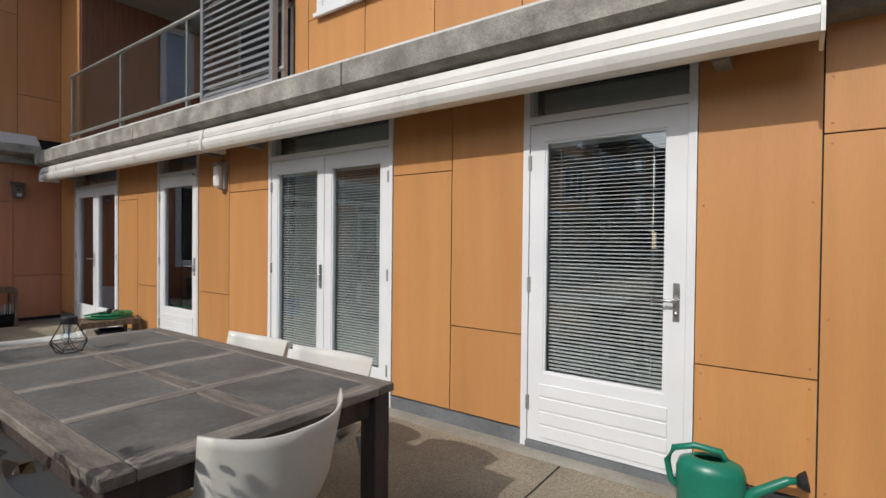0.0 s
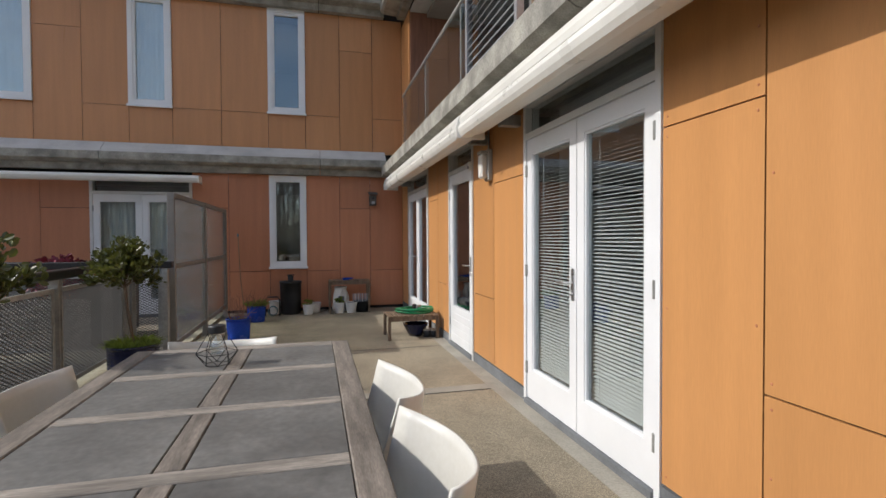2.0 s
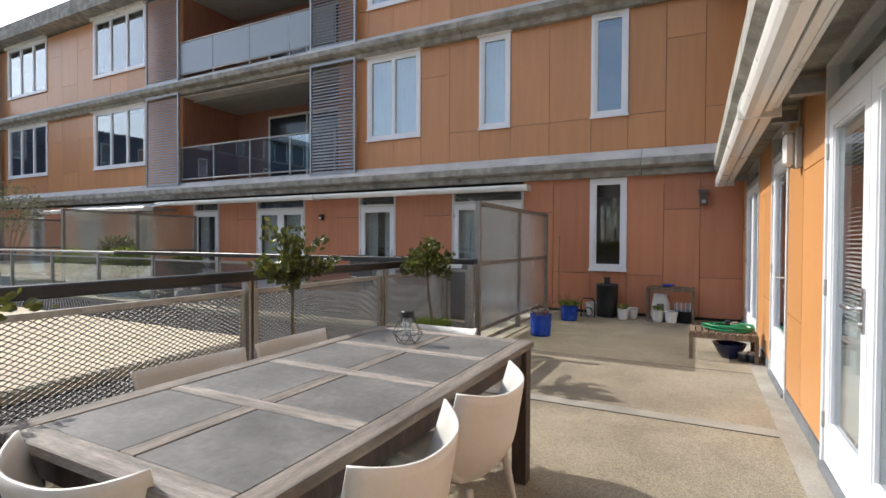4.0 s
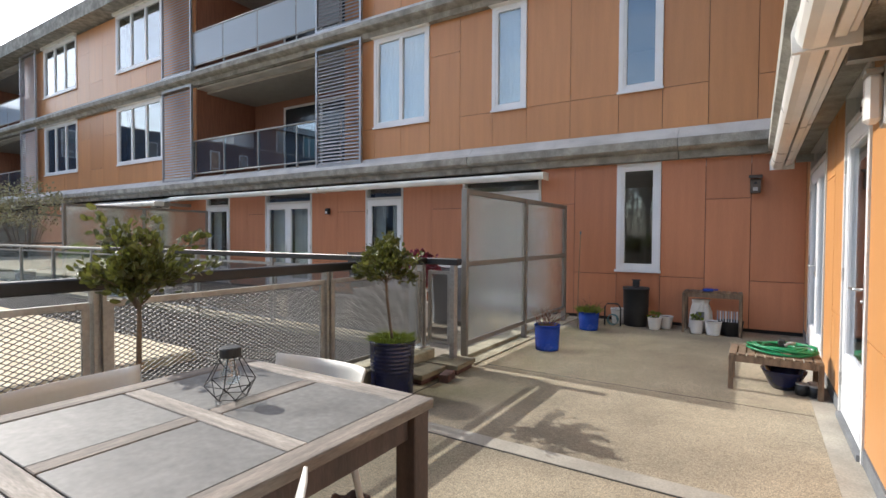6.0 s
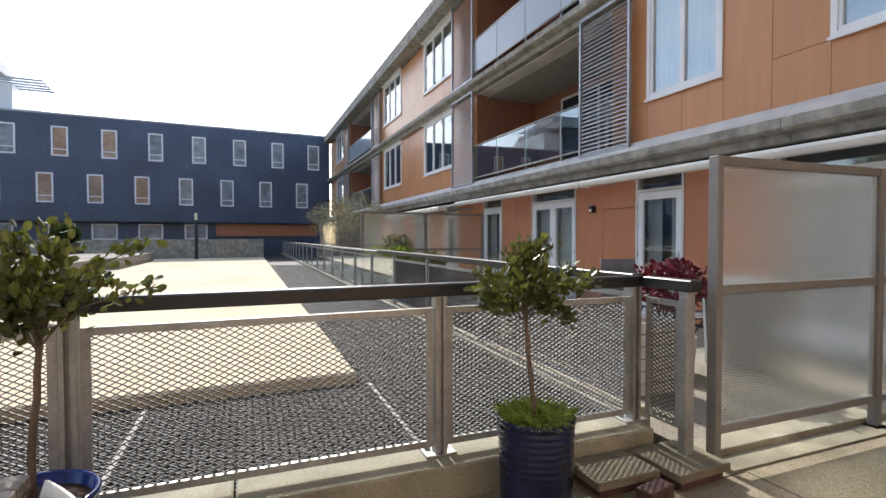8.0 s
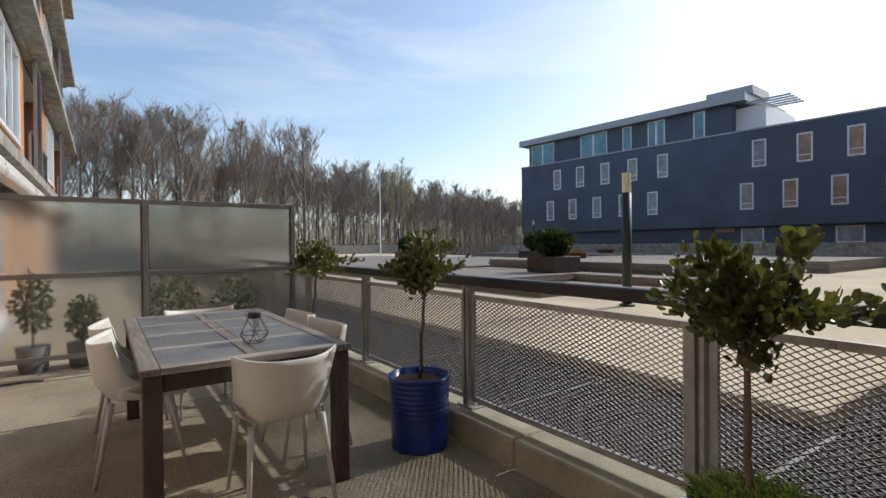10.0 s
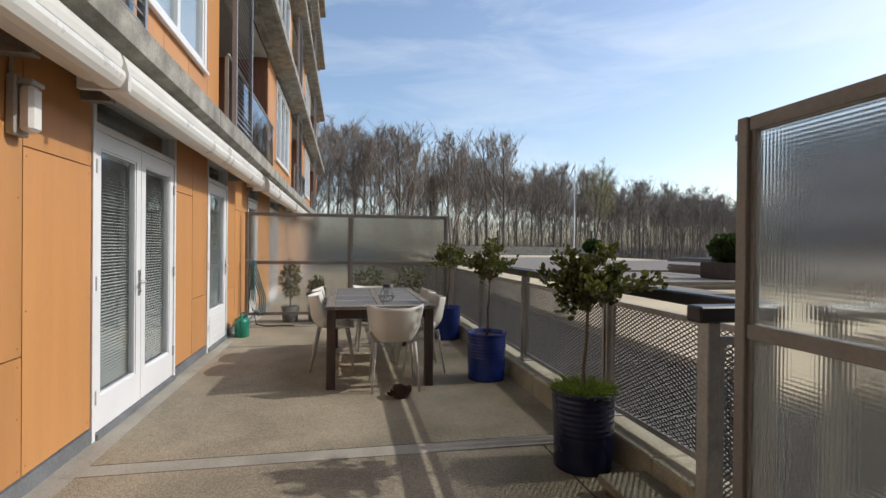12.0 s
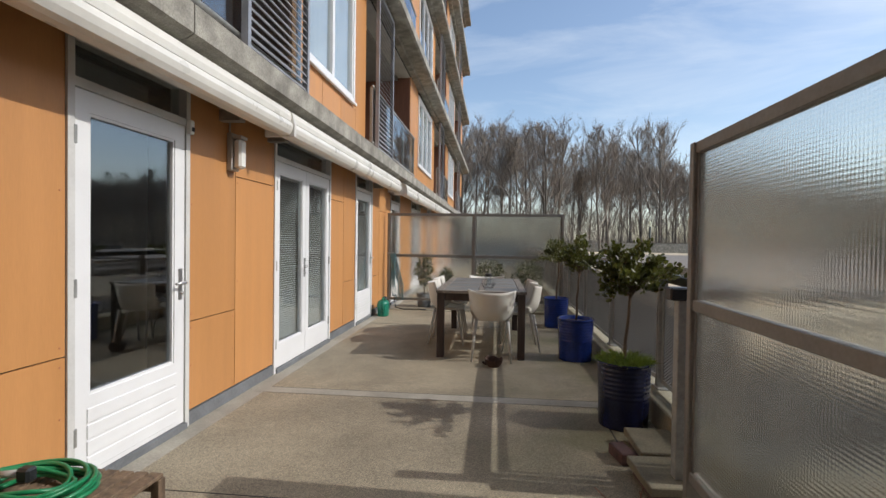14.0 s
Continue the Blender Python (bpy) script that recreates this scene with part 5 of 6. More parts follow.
R = []
for k in range(6):
    a = k * 1.0472
    R.append((math.cos(a), math.sin(a)))
for (c0, s0), (c1, s1) in zip(R, R[1:] + R[:1]):
    mx, my = (c0 + c1) / 2 * 1.0, (s0 + s1) / 2 * 1.0
    wire((0.034 * c0, 0.034 * s0, 0.15), (0.088 * c0, 0.088 * s0, 0.055))
    wire((0.088 * c0, 0.088 * s0, 0.055), (0.088 * c1, 0.088 * s1, 0.055))
    wire((0.088 * c0, 0.088 * s0, 0.055), (0.062 * mx, 0.062 * my, 0.002))
    wire((0.088 * c1, 0.088 * s1, 0.055), (0.062 * mx, 0.062 * my, 0.002))
for k in range(6):
    c0, s0 = R[k]
    c1, s1 = R[(k + 1) % 6]
    c2, s2 = R[(k + 2) % 6]
    wire((0.031 * (c0 + c1), 0.031 * (s0 + s1), 0.002), (0.031 * (c1 + c2), 0.031 * (s1 + s2), 0.002))
part("cap", lathe(bmesh.new(), [(0.036, 0.145), (0.038, 0.15), (0.038, 0.175), (0.034, 0.18), (0.001, 0.181)], 20, close=True), M_BLACK, ln, smooth=False)
part("bulb", lathe(bmesh.new(), [(0.016, 0.145), (0.022, 0.11), (0.034, 0.085), (0.036, 0.07), (0.026, 0.05), (0.002, 0.044)], 18), M_GLASS, ln, "clear glass bulb", smooth=True)
hb = bmesh.new()
tube(hb, [(0.038 * math.cos(a), 0.052 * math.sin(a) * 0.6 - 0.03, 0.165 - 0.075 * math.sin(a)) for a in [k * 0.3142 for k in range(11)]], 0.0016, 5)
part("handle", hb, M_WIRE, ln)


def ribbed_pot(parent, r, h, material, ribs=0, foot=0.92):
    prof = [(r * foot, 0.0)]
    n = max(8, ribs * 4)
    for i in range(1, n + 1):
        f = i / n
        rr = r * (foot + (1 - foot) * f)
        if ribs and f > 0.45:
            rr += 0.0013 * (1 if i % 4 < 2 else -1)
        prof.append((rr, h * 0.95 * f))
    prof += [(r * 1.03, h * 0.955), (r * 1.04, h * 0.985), (r * 1.0, h), (r * 0.93, h * 0.99), (r * 0.91, h * 0.90), (0.01, h * 0.89)]
    bm = lathe(bmesh.new(), prof, 40)
    bm.faces.new([v for v in bm.verts[:40]][::-1])
    pot = part("pot", bm, material, parent, smooth=True)
    sb = bmesh.new()
    lathe(sb, [(r * 0.905, h * 0.905), (r * 0.6, h * 0.925), (0.01, h * 0.93)], 24)
    part("soil", sb, M_SOIL, pot, "dark potting soil", smooth=True)


def grass_tuft(parent, rng, r, z, n, length, material, name="grass"):
    bm = bmesh.new()
    for _ in range(n):
        a, d = rng.uniform(0, 6.283), r * math.sqrt(rng.random())
        p = Vector((d * math.cos(a), d * math.sin(a), z))
        o = Vector((math.cos(a) * d / r * 0.5 + rng.gauss(0, 0.35), math.sin(a) * d / r * 0.5 + rng.gauss(0, 0.35), 1)).normalized()
        ln2 = length * rng.uniform(0.5, 1.2)
        s = o.cross(Vector((rng.gauss(0, 1), rng.gauss(0, 1), 0))).normalized() * 0.0028
        m = p + o * ln2 * 0.6
        e = m + (o + Vector((o.x, o.y, -0.6))).normalized() * ln2 * 0.4
        v = [bm.verts.new(q) for q in (p - s, p + s, m + s, e, m - s)]
        bm.faces.new(v)
    part(name, bm, material, parent)


def potted_tree(m, seed, r, h, material, label, ribs, trunk_h, crown_r, crown_z, n, grass, reach=(), lean=(0.0, 0.0)):
    rng = random.Random(seed)
    t = thing("potted_tree", m, label, "potted tree", "potted trees along the fence")
    ribbed_pot(t, r, h, material, ribs)
    z0 = h * 0.9
    top = Vector((*lean, z0 + trunk_h))
    tb = bmesh.new()
    pts = [Vector((rng.gauss(0, 0.005) + lean[0] * k / 6, rng.gauss(0, 0.005) + lean[1] * k / 6, z0 + trunk_h * k / 6)) for k in range(6)] + [top]
    tube(tb, pts, 0.014, 10, 0.011)
    part("trunk", tb, M_BARK, t, smooth=True)
    br, lf = bmesh.new(), bmesh.new()
    ways = [(Vector((rng.gauss(0, 1), rng.gauss(0, 1), rng.uniform(0.05, 1.7))).normalized(), rng.uniform(0.5, 1.0)) for _ in range(24)] + [(Vector(d).normalized(), k) for d, k in reach]
    for d, k in ways:
        st = top + Vector((0, 0, rng.uniform(-0.05, 0.08)))
        e = st + Vector((d.x * crown_r, d.y * crown_r, d.z * crown_z)) * k
        mid = st.lerp(e, 0.5) + Vector((rng.gauss(0, 0.02), rng.gauss(0, 0.02), 0.03))
        tube(br, [st, mid, e], 0.0055, 5, 0.002)
        for i in range(max(6, int(n * (0.6 + 0.5 * k)))):
            f = rng.choice((0.45, 0.7, 0.9, 1.03)) + rng.gauss(0, 0.06)
            p = (st.lerp(mid, f * 2) if f < 0.5 else mid.lerp(e, f * 2 - 1)) + Vector((rng.gauss(0, 0.027), rng.gauss(0, 0.027), rng.gauss(0, 0.022)))
            leaf(lf, rng, p, rng.uniform(0.028, 0.055), (d + Vector((0, 0, 0.3))).normalized())
    part("branchwork", br, M_BARK, t)
    part("crown", lf, M_LEAF, t)
    if grass:
        grass_tuft(t, rng, r * 0.85, h * 0.9, 1100, 0.125, M_GRASS)
    return t


potted_tree(pose(-3.21, 0.92, 0), 2, 0.195, 0.49, M_NAVY, "clipped evergreen tree in a ribbed navy glazed pot with grass", 14, 0.565, 0.255, 0.36, 62, True, (((-0.4, 0.9, 0.25), 1.75), ((0.9, -0.3, 0.3), 1.1), ((0.3, 0.8, 0.3), 1.3), ((-1, -0.5, 0.1), 1.0)), (-0.045, -0.035))
potted_tree(pose(-3.18, -1.18, 0), 3, 0.208, 0.49, M_BLUE, "clipped evergreen tree in a ribbed cobalt blue pot", 14, 0.58, 0.245, 0.40, 46, False, (((0.2, 0.9, 0.35), 1.4), ((0, 0.9, 0.5), 1.25), ((-0.1, -0.6, 1.1), 1.2)), (-0.03, 0.035))
potted_tree(pose(-3.22, -3.42, 0), 9, 0.2, 0.48, M_BLUE, "spreading evergreen tree in a cobalt blue glazed pot", 14, 0.64, 0.40, 0.32, 40, False, (((0.0, 0.9, 0.2), 1.2), ((0.3, 1.0, 0.1), 1.45), ((-0.6, 0.6, 0.2), 1.1), ((0.7, 0.8, 0.15), 1.2), ((0.1, -0.9, 0.2), 1.1)), (-0.03, 0.10))


def small_pot(m, r, h, material, label, plant, seed, name="flower_pot", group=""):
    rng = random.Random(seed)
    p = thing(name, m, label, "plant pot", group)
    ribbed_pot(p, r, h, material, foot=0.74 if material is M_WPOT else 0.9)
    if plant == "dry":
        bm = bmesh.new()
        for _ in range(26):
            a = rng.uniform(0, 6.283)
            b = Vector((0.5 * r * math.cos(a), 0.5 * r * math.sin(a), h * 0.9))
            pts = [b]
            d = Vector((rng.gauss(0, 0.35), rng.gauss(0, 0.35), 1))
            for _ in range(4):
                d = (d + Vector((rng.gauss(0, 0.35), rng.gauss(0, 0.35), 0))).normalized()
                pts.append(pts[-1] + d * rng.uniform(0.06, 0.12))
            tube(bm, pts, 0.0042, 4, 0.002)
        part("stems", bm, M_DRYR, p, "dry leafless stems")
        grass_tuft(p, rng, r * 0.8, h * 0.88, 60, 0.06, M_GRASS)
    elif plant == "grass":
        grass_tuft(p, rng, r * 0.95, h * 0.88, 700, 0.15, M_GRASS)
        grass_tuft(p, rng, r * 0.7, h * 0.88, 30, 0.42, M_DRYR, "stalks")
    elif plant == "sprig":
        bm = bmesh.new()
        leaf_cloud(bm, rng, (0, 0, h + 0.03), r * 0.9, 0.05, 50, 0.045)
        part("plant", bm, M_GRASS, p)
    return p


small_pot(pose(-2.72, 3.35, 0), 0.155, 0.31, M_BLUEB, "bright blue glazed pot with dry twigs", "dry", 21)
small_pot(pose(-2.67, 4.95, 0), 0.15, 0.27, M_BLUEB, "bright blue glazed pot with grass and stalks", "grass", 22)
small_pot(pose(-2.42, 5.74, 0), 0.12, 0.24, M_WPOT, "white pot with dark rim beside the black barrel", "", 23)
small_pot(pose(-1.84, 5.49, 0), 0.10, 0.19, M_WPOT, "small white pot with a green seedling", "sprig", 24, group="white pots")
small_pot(pose(-1.71, 5.68, 0), 0.10, 0.19, M_WPOT, "small empty white pot", "", 25, group="white pots")
small_pot(pose(-1.28, 5.52, 0), 0.10, 0.20, M_WPOT, "white pot under the slatted bench", "sprig", 26, group="white pots")
small_pot(pose(-1.07, 5.50, 0), 0.11, 0.20, M_WPOT, "white pot with chipped mark under the bench", "", 27, group="white pots")

# black barrel
br = thing("rain_barrel", pose(-2.15, 5.70, 0), "black plastic barrel with a lid handle against the wall", "barrel")
part("body", lathe(bmesh.new(), [(0.16, 0.0), (0.175, 0.02), (0.185, 0.3), (0.19, 0.56), (0.198, 0.565), (0.198, 0.595), (0.185, 0.6), (0.02, 0.605)], 32, close=True), M_BLACK, br, smooth=True)
hb = bmesh.new()
box(hb, -0.05, 0.05, -0.03, 0.03, 0.60, 0.70, 0.012)
box(hb, -0.065, 0.065, -0.02, 0.02, 0.70, 0.72, 0.006)
part("lid_handle", hb, M_BLACK, br)


def slat_bench(m, lx, ly, h, label, n, shelf=False):
    b = thing("slatted_bench", m, label, "bench", "slatted garden benches")
    w = lx / n
    for i in range(n):
        part("slat", boxes((i * w + 0.006, (i + 1) * w - 0.006, 0.0, ly, h - 0.018, h), bevel=0.003), M_BENCH, b)
    for y in (0.0, ly - 0.03):
        part("rail", boxes((0.02, lx - 0.02, y, y + 0.03, h - 0.075, h - 0.0185)), M_BENCH, b)
    for x in (0.0, lx - 0.04):
        for y in (-0.006, ly - 0.04):
            part("leg", boxes((x, x + 0.04, y, y + 0.045, 0.0, h - 0.019), bevel=0.003), M_BENCH, b)
    return b


slat_bench(pose(-1.47, 5.47, 0), 0.75, 0.38, 0.60, "weathered slatted timber bench against the wall with clutter below", 11)
slat_bench(pose(-0.77, 2.76, 0), 0.70, 0.48, 0.33, "low slatted timber bench carrying a green hose", 10)

# hose coil on the low bench
hc = thing("garden_hose", pose(-0.36, 3.02, 0.33), "coiled bright green garden hose with couplings on the bench", "hose")
hz = random.Random(8)
for layer in range(2):
    pts = []
    for k in range(150):
        a = k * 0.21
        r = 0.13 + 0.11 * (0.5 + 0.5 * math.sin(k * 0.093 + layer * 2))
        pts.append((r * 1.1 * math.cos(a) + 0.012 * math.sin(k * 0.37), r * 0.85 * math.sin(a) + 0.012 * math.cos(k * 0.29), 0.012 + 0.032 * layer + 0.022 * (0.5 + 0.5 * math.sin(k * 0.51 + layer))))
    part("hose_coil", tube(bmesh.new(), pts, 0.0095, 7), M_HOSE, hc, smooth=True)
tb = bmesh.new()
tube(tb, [(0.02, -0.02, 0.07), (0.05, 0.0, 0.09), (0.10, 0.02, 0.09)], 0.016, 8)
part("coupling", tb, M_LAMPG, hc, smooth=True)
part("spray_head", boxes((-0.03, 0.03, -0.025, 0.025, 0.06, 0.12), bevel=0.01), M_BLACK, hc)
bowl = thing("plastic_bowl", pose(-0.34, 3.05, 0), "dark blue plastic bowl under the low bench", "bowl")
part("bowl", lathe(bmesh.new(), [(0.01, 0.07), (0.12, 0.07), (0.17, 0.17), (0.18, 0.175), (0.178, 0.165), (0.125, 0.06), (0.09, 0.001), (0.01, 0.0)], 28), M_NAVY, bowl, smooth=True)
part("foot", lathe(bmesh.new(), [(0.088, 0.0), (0.088, 0.008)], 20, close=True), M_NAVY, bowl)
for x, y, r in ((-0.21, 2.91, 0.05), (-0.12, 2.87, 0.045), (-0.12, 2.99, 0.045)):
    jar = thing("small_jar", pose(x, y, 0), "small dark jar standing under the low bench", "jar", "dark jars")
    part("jar", lathe(bmesh.new(), [(r, 0), (r * 1.05, 0.05), (r, 0.09)], 16, close=True), M_BLACK, jar, smooth=True)
    part("lid", lathe(bmesh.new(), [(r * 1.02, 0.0905), (r * 1.02, 0.10), (0.005, 0.105)], 16), M_LAMPG, jar)

# clutter at the tall bench
tr = thing("hand_trowel_tray", pose(-1.15, 5.60, 0.602, 0, 0, 15), "small blue plastic sprayer lying on the bench", "garden tool")
part("body", boxes((-0.07, 0.07, -0.035, 0.035, 0, 0.045), bevel=0.015), M_BLUEB, tr)
part("nozzle", tube(bmesh.new(), [(0.06, 0, 0.025), (0.13, 0.01, 0.03)], 0.012, 8), M_BLUEB, tr)
pb = thing("potting_bag", pose(-1.24, 5.72, 0), "crumpled white and grey compost bag", "bag")
bm = lathe(bmesh.new(), [(0.10, 0), (0.15, 0.06), (0.15, 0.3), (0.11, 0.42), (0.12, 0.47), (0.02, 0.44)], 24, close=True)
for v in bm.verts:
    v.co += Vector((noise.noise(v.co * 14), noise.noise(v.co * 14 + Vector((5, 0, 0))), 0)) * 0.035
    v.co.y *= 0.6
part("sack", bm, M_WPOT, pb)
part("print", boxes((-0.06, 0.05, -0.112, -0.108, 0.2, 0.3)), M_STRIP, pb)
rk = thing("striped_basket", pose(-0.86, 5.62, 0), "dark tub with a striped cloth standing in it", "tub")
part("tub", lathe(bmesh.new(), [(0.13, 0), (0.16, 0.2), (0.165, 0.205), (0.15, 0.19), (0.02, 0.15)], 24, close=True), M_BLACK, rk, smooth=True)
for k in range(9):
    part("stripe", boxes((-0.17 + k * 0.034, -0.17 + k * 0.034 + 0.017, -0.02, -0.012, 0.18, 0.34)), M_WPOT if k % 2 else M_STRIPE, rk)
cd = thing("garden_cane", pose(-3.02, 5.3, 0, 0, 0, 0), "long thin cane with a turquoise tip leaning on the wall", "cane")
part("stick", tube(bmesh.new(), [(0.18, -0.35, 0.0), (0.05, 0.1, 0.7), (-0.03, 0.45, 1.42)], 0.007, 6), M_DRY, cd)
part("tip", tube(bmesh.new(), [(-0.03, 0.45, 1.42), (-0.036, 0.465, 1.47)], 0.014, 8), M_HOSEB, cd)
hr = thing("hose_reel", pose(-2.45, 5.48, 0), "small black hose reel with turquoise hose beside the pot", "hose reel")
tb = bmesh.new()
tube(tb, [(-0.12, 0, 0.0), (-0.12, 0, 0.28), (-0.08, 0, 0.34), (0.08, 0, 0.34), (0.12, 0, 0.28), (0.12, 0, 0.0)], 0.012, 8)
part("frame", tb, M_BLACK, hr, smooth=True)
tb = bmesh.new()
tube(tb, [(0.06 * math.cos(a) * 1.3, -0.03 + 0.0016 * k, 0.09 + 0.08 * math.sin(a)) for k, a in enumerate([i * 0.4 for i in range(60)])], 0.008, 6)
part("hose", tb, M_HOSEB, hr, smooth=True)

# watering can by the door
wc = thing("watering_can", pose(-0.2, -4.02, 0, 0, 0, -82) @ Matrix.Scale(1.22, 4), "green plastic watering can with a black rose by the wall", "watering can")
bm = lathe(bmesh.new(), [(0.095, 0), (0.10, 0.01), (0.105, 0.18), (0.095, 0.215), (0.06, 0.235), (0.05, 0.235), (0.05, 0.225)], 28)
bmesh.ops.transform(bm, matrix=Matrix.Diagonal((1.25, 0.85, 1.0, 1)), verts=bm.verts)
bm.faces.new(bm.verts[:28][::-1])
part("body", bm, M_GREEN, wc, smooth=True)
part("spout", tube(bmesh.new(), [(0.10, 0, 0.07), (0.17, 0, 0.13), (0.27, 0, 0.20), (0.30, 0, 0.205)], 0.026, 10, 0.013), M_GREEN, wc, smooth=True)
tb = bmesh.new()
tube(tb, [(0.298, 0, 0.205), (0.31, 0, 0.206), (0.335, 0, 0.21)], 0.016, 14, 0.042)
part("rose", tb, M_BLACK, wc, "black plastic sprinkler rose")
tb = bmesh.new()
tube(tb, [(0.06, 0, 0.225), (0.04, 0, 0.265), (-0.06, 0, 0.275), (-0.14, 0, 0.25), (-0.165, 0, 0.19), (-0.15, 0, 0.11), (-0.11, 0, 0.08)], 0.014, 10)
part("handle", tb, M_GREEN, wc, smooth=True)

# dark broken bowl by the chair
bb = thing("broken_pot", pose(-2.22, -0.66, 0), "dark brown broken clay bowl lying on the floor", "pot")
bm = lathe(bmesh.new(), [(0.06, 0), (0.095, 0.05), (0.10, 0.09), (0.09, 0.085), (0.05, 0.02)], 22)
for v in bm.verts:
    v.co.z += 0.045 * noise.noise(v.co * 13) * (v.co.z > 0.06)
part("shards", bm, M_SOIL, bb)
part("stub", tube(bmesh.new(), [(0.08, 0.02, 0.03), (0.125, 0.03, 0.055)], 0.018, 8, 0.012), M_SOIL, bb)

# stepping slabs beside the kerb
for x, y, a, sx, sy, z in ((-3.28, 1.47, 0, 0.30, 0.42, 0.0), (-3.23, 1.92, 3, 0.38, 0.40, 0.0)):
    st = thing("paving_slab", pose(x, y, z, 0, 0, a), "loose mossy paving slab stacked beside the kerb", "paving slab", "loose paving slabs")
    part("slab_foot", boxes((-sx / 2 + 0.03, sx / 2 - 0.03, -sy / 2 + 0.03, sy / 2 - 0.03, 0, 0.05)), M_BRICK, st)
    part("slab", boxes((-sx / 2, sx / 2, -sy / 2, sy / 2, 0.051, 0.10), bevel=0.006), M_PAVER, st)
bk = thing("brick", pose(-3.05, 1.56, 0, 0, 0, 12), "single purple-brown paving brick on the floor", "brick")
part("brick_body", boxes((-0.05, 0.05, -0.10, 0.10, 0, 0.075), bevel=0.006), M_BRICK, bk)

# wall lamp, bird box, small fittings
wl2 = thing("wall_lamp", FA @ pose(-0.87, 0, 2.10), "grey bulkhead wall lamp with milky cover", "wall lamp")
part("back_plate", boxes((-0.06, 0.06, -0.05, -0.001, -0.16, 0.15), bevel=0.008), M_LAMPG, wl2)
part("cover", boxes((-0.05, 0.05, -0.12, -0.051, -0.14, 0.10), bevel=0.018), M_DIFF, wl2, "milky plastic lamp cover")
part("hood", boxes((-0.056, 0.056, -0.125, -0.051, 0.101, 0.13), bevel=0.006), M_LAMPG, wl2)
part("conduit", tube(bmesh.new(), [(-0.03, -0.012, 0.151), (-0.03, -0.012, 0.38)], 0.009, 8), M_LAMPG, wl2)
sn = thing("alarm_sensor", FA @ pose(-1.48, 0, 2.17), "small cream door contact box on the frame", "sensor")
part("box", boxes((0.0, 0.045, -0.05, -0.0125, -0.05, 0.05), bevel=0.006), M_AWN, sn)
part("lens", boxes((0.01, 0.035, -0.056, -0.0501, -0.03, 0.0)), M_BLACK, sn)
bx = thing("bird_box", FB @ pose(-0.60, 0, 2.16), "small weathered wooden bird box on the wall", "bird box")
part("body", boxes((-0.065, 0.065, -0.12, -0.001, -0.14, 0.06), bevel=0.004), M_BIRD, bx)
part("roof", extrude(bmesh.new(), [(-0.16, 0.065), (-0.16, 0.08), (0.0, 0.13), (-0.001, 0.11)], "x", -0.085, 0.085), M_BIRD, bx)
part("hole", lathe(bmesh.new(), [(0.018, 0.0), (0.018, 0.003)], 14, close=True), M_BLACK, bx, m=pose(0, -0.121, 0.0, 90))
part("perch", boxes((-0.03, 0.03, -0.135, -0.1205, -0.11, -0.06)), M_LAMPG, bx)
fl2 = thing("wall_lamp", FB @ pose(-9.1, 0, 1.95), "small black wall lamp on the neighbours' wall", "wall lamp")
part("body", boxes((-0.05, 0.05, -0.1, -0.001, -0.07, 0.07), bevel=0.01), M_BLACK, fl2)
part("glass_face", boxes((-0.03, 0.03, -0.105, -0.1005, -0.05, 0.0)), M_DIFF, fl2)

# hose hung at the far screen
hh = thing("hanging_hose", pose(-0.14, -4.78, 0), "blue-grey garden hose looped on a hook at the screen", "hose")
for k in range(4):
    d = 0.03 * k
    tb = bmesh.new()
    tube(tb, [(-0.02 - d, 0, 1.12), (-0.05 - d * 0.6, 0.01 * k, 0.9), (-0.03 - d, 0.01 * k, 0.5), (-0.08 - d, 0.01, 0.28 - d), (-0.18 - d, 0.0, 0.30 - d), (-0.19 - d, 0, 0.5), (-0.08 - d, 0.02, 0.9), (-0.02 - d, 0.0, 1.12)], 0.011, 7)
    part("loop", tb, M_HOSEB, hh, smooth=True)
part("hook", boxes((-0.06, 0.05, -0.05, -0.012, 1.10, 1.14)), M_STEEL, hh)
tb = bmesh.new()
tube(tb, [(-0.10, 0.02, 0.25), (-0.15, 0.05, 0.06), (-0.3, 0.08, 0.035), (-0.6, 0.05, 0.035), (-0.75, 0.08, 0.035)], 0.011, 7)
part("tail", tb, M_BLACK, hh, smooth=True)

# neighbours' terrace clutter
def crate(m, lx, ly, h, label):
    c = thing("white_planter", m, label, "planter", "white slatted planters")
    n = 6
    for i in range(n):
        z0, z1 = h * i / n, h * (i + 1) / n - 0.012
        part("slat_ring", boxes((0, lx, 0, 0.02, z0, z1), (0, lx, ly - 0.02, ly, z0, z1), (0, 0.02, 0.021, ly - 0.021, z0, z1), (lx - 0.02, lx, 0.021, ly - 0.021, z0, z1)), M_WPOT, c)
    part("lining", boxes((0.022, lx - 0.022, 0.022, ly - 0.022, 0.0, h - 0.06)), M_SOIL, c)
    return c


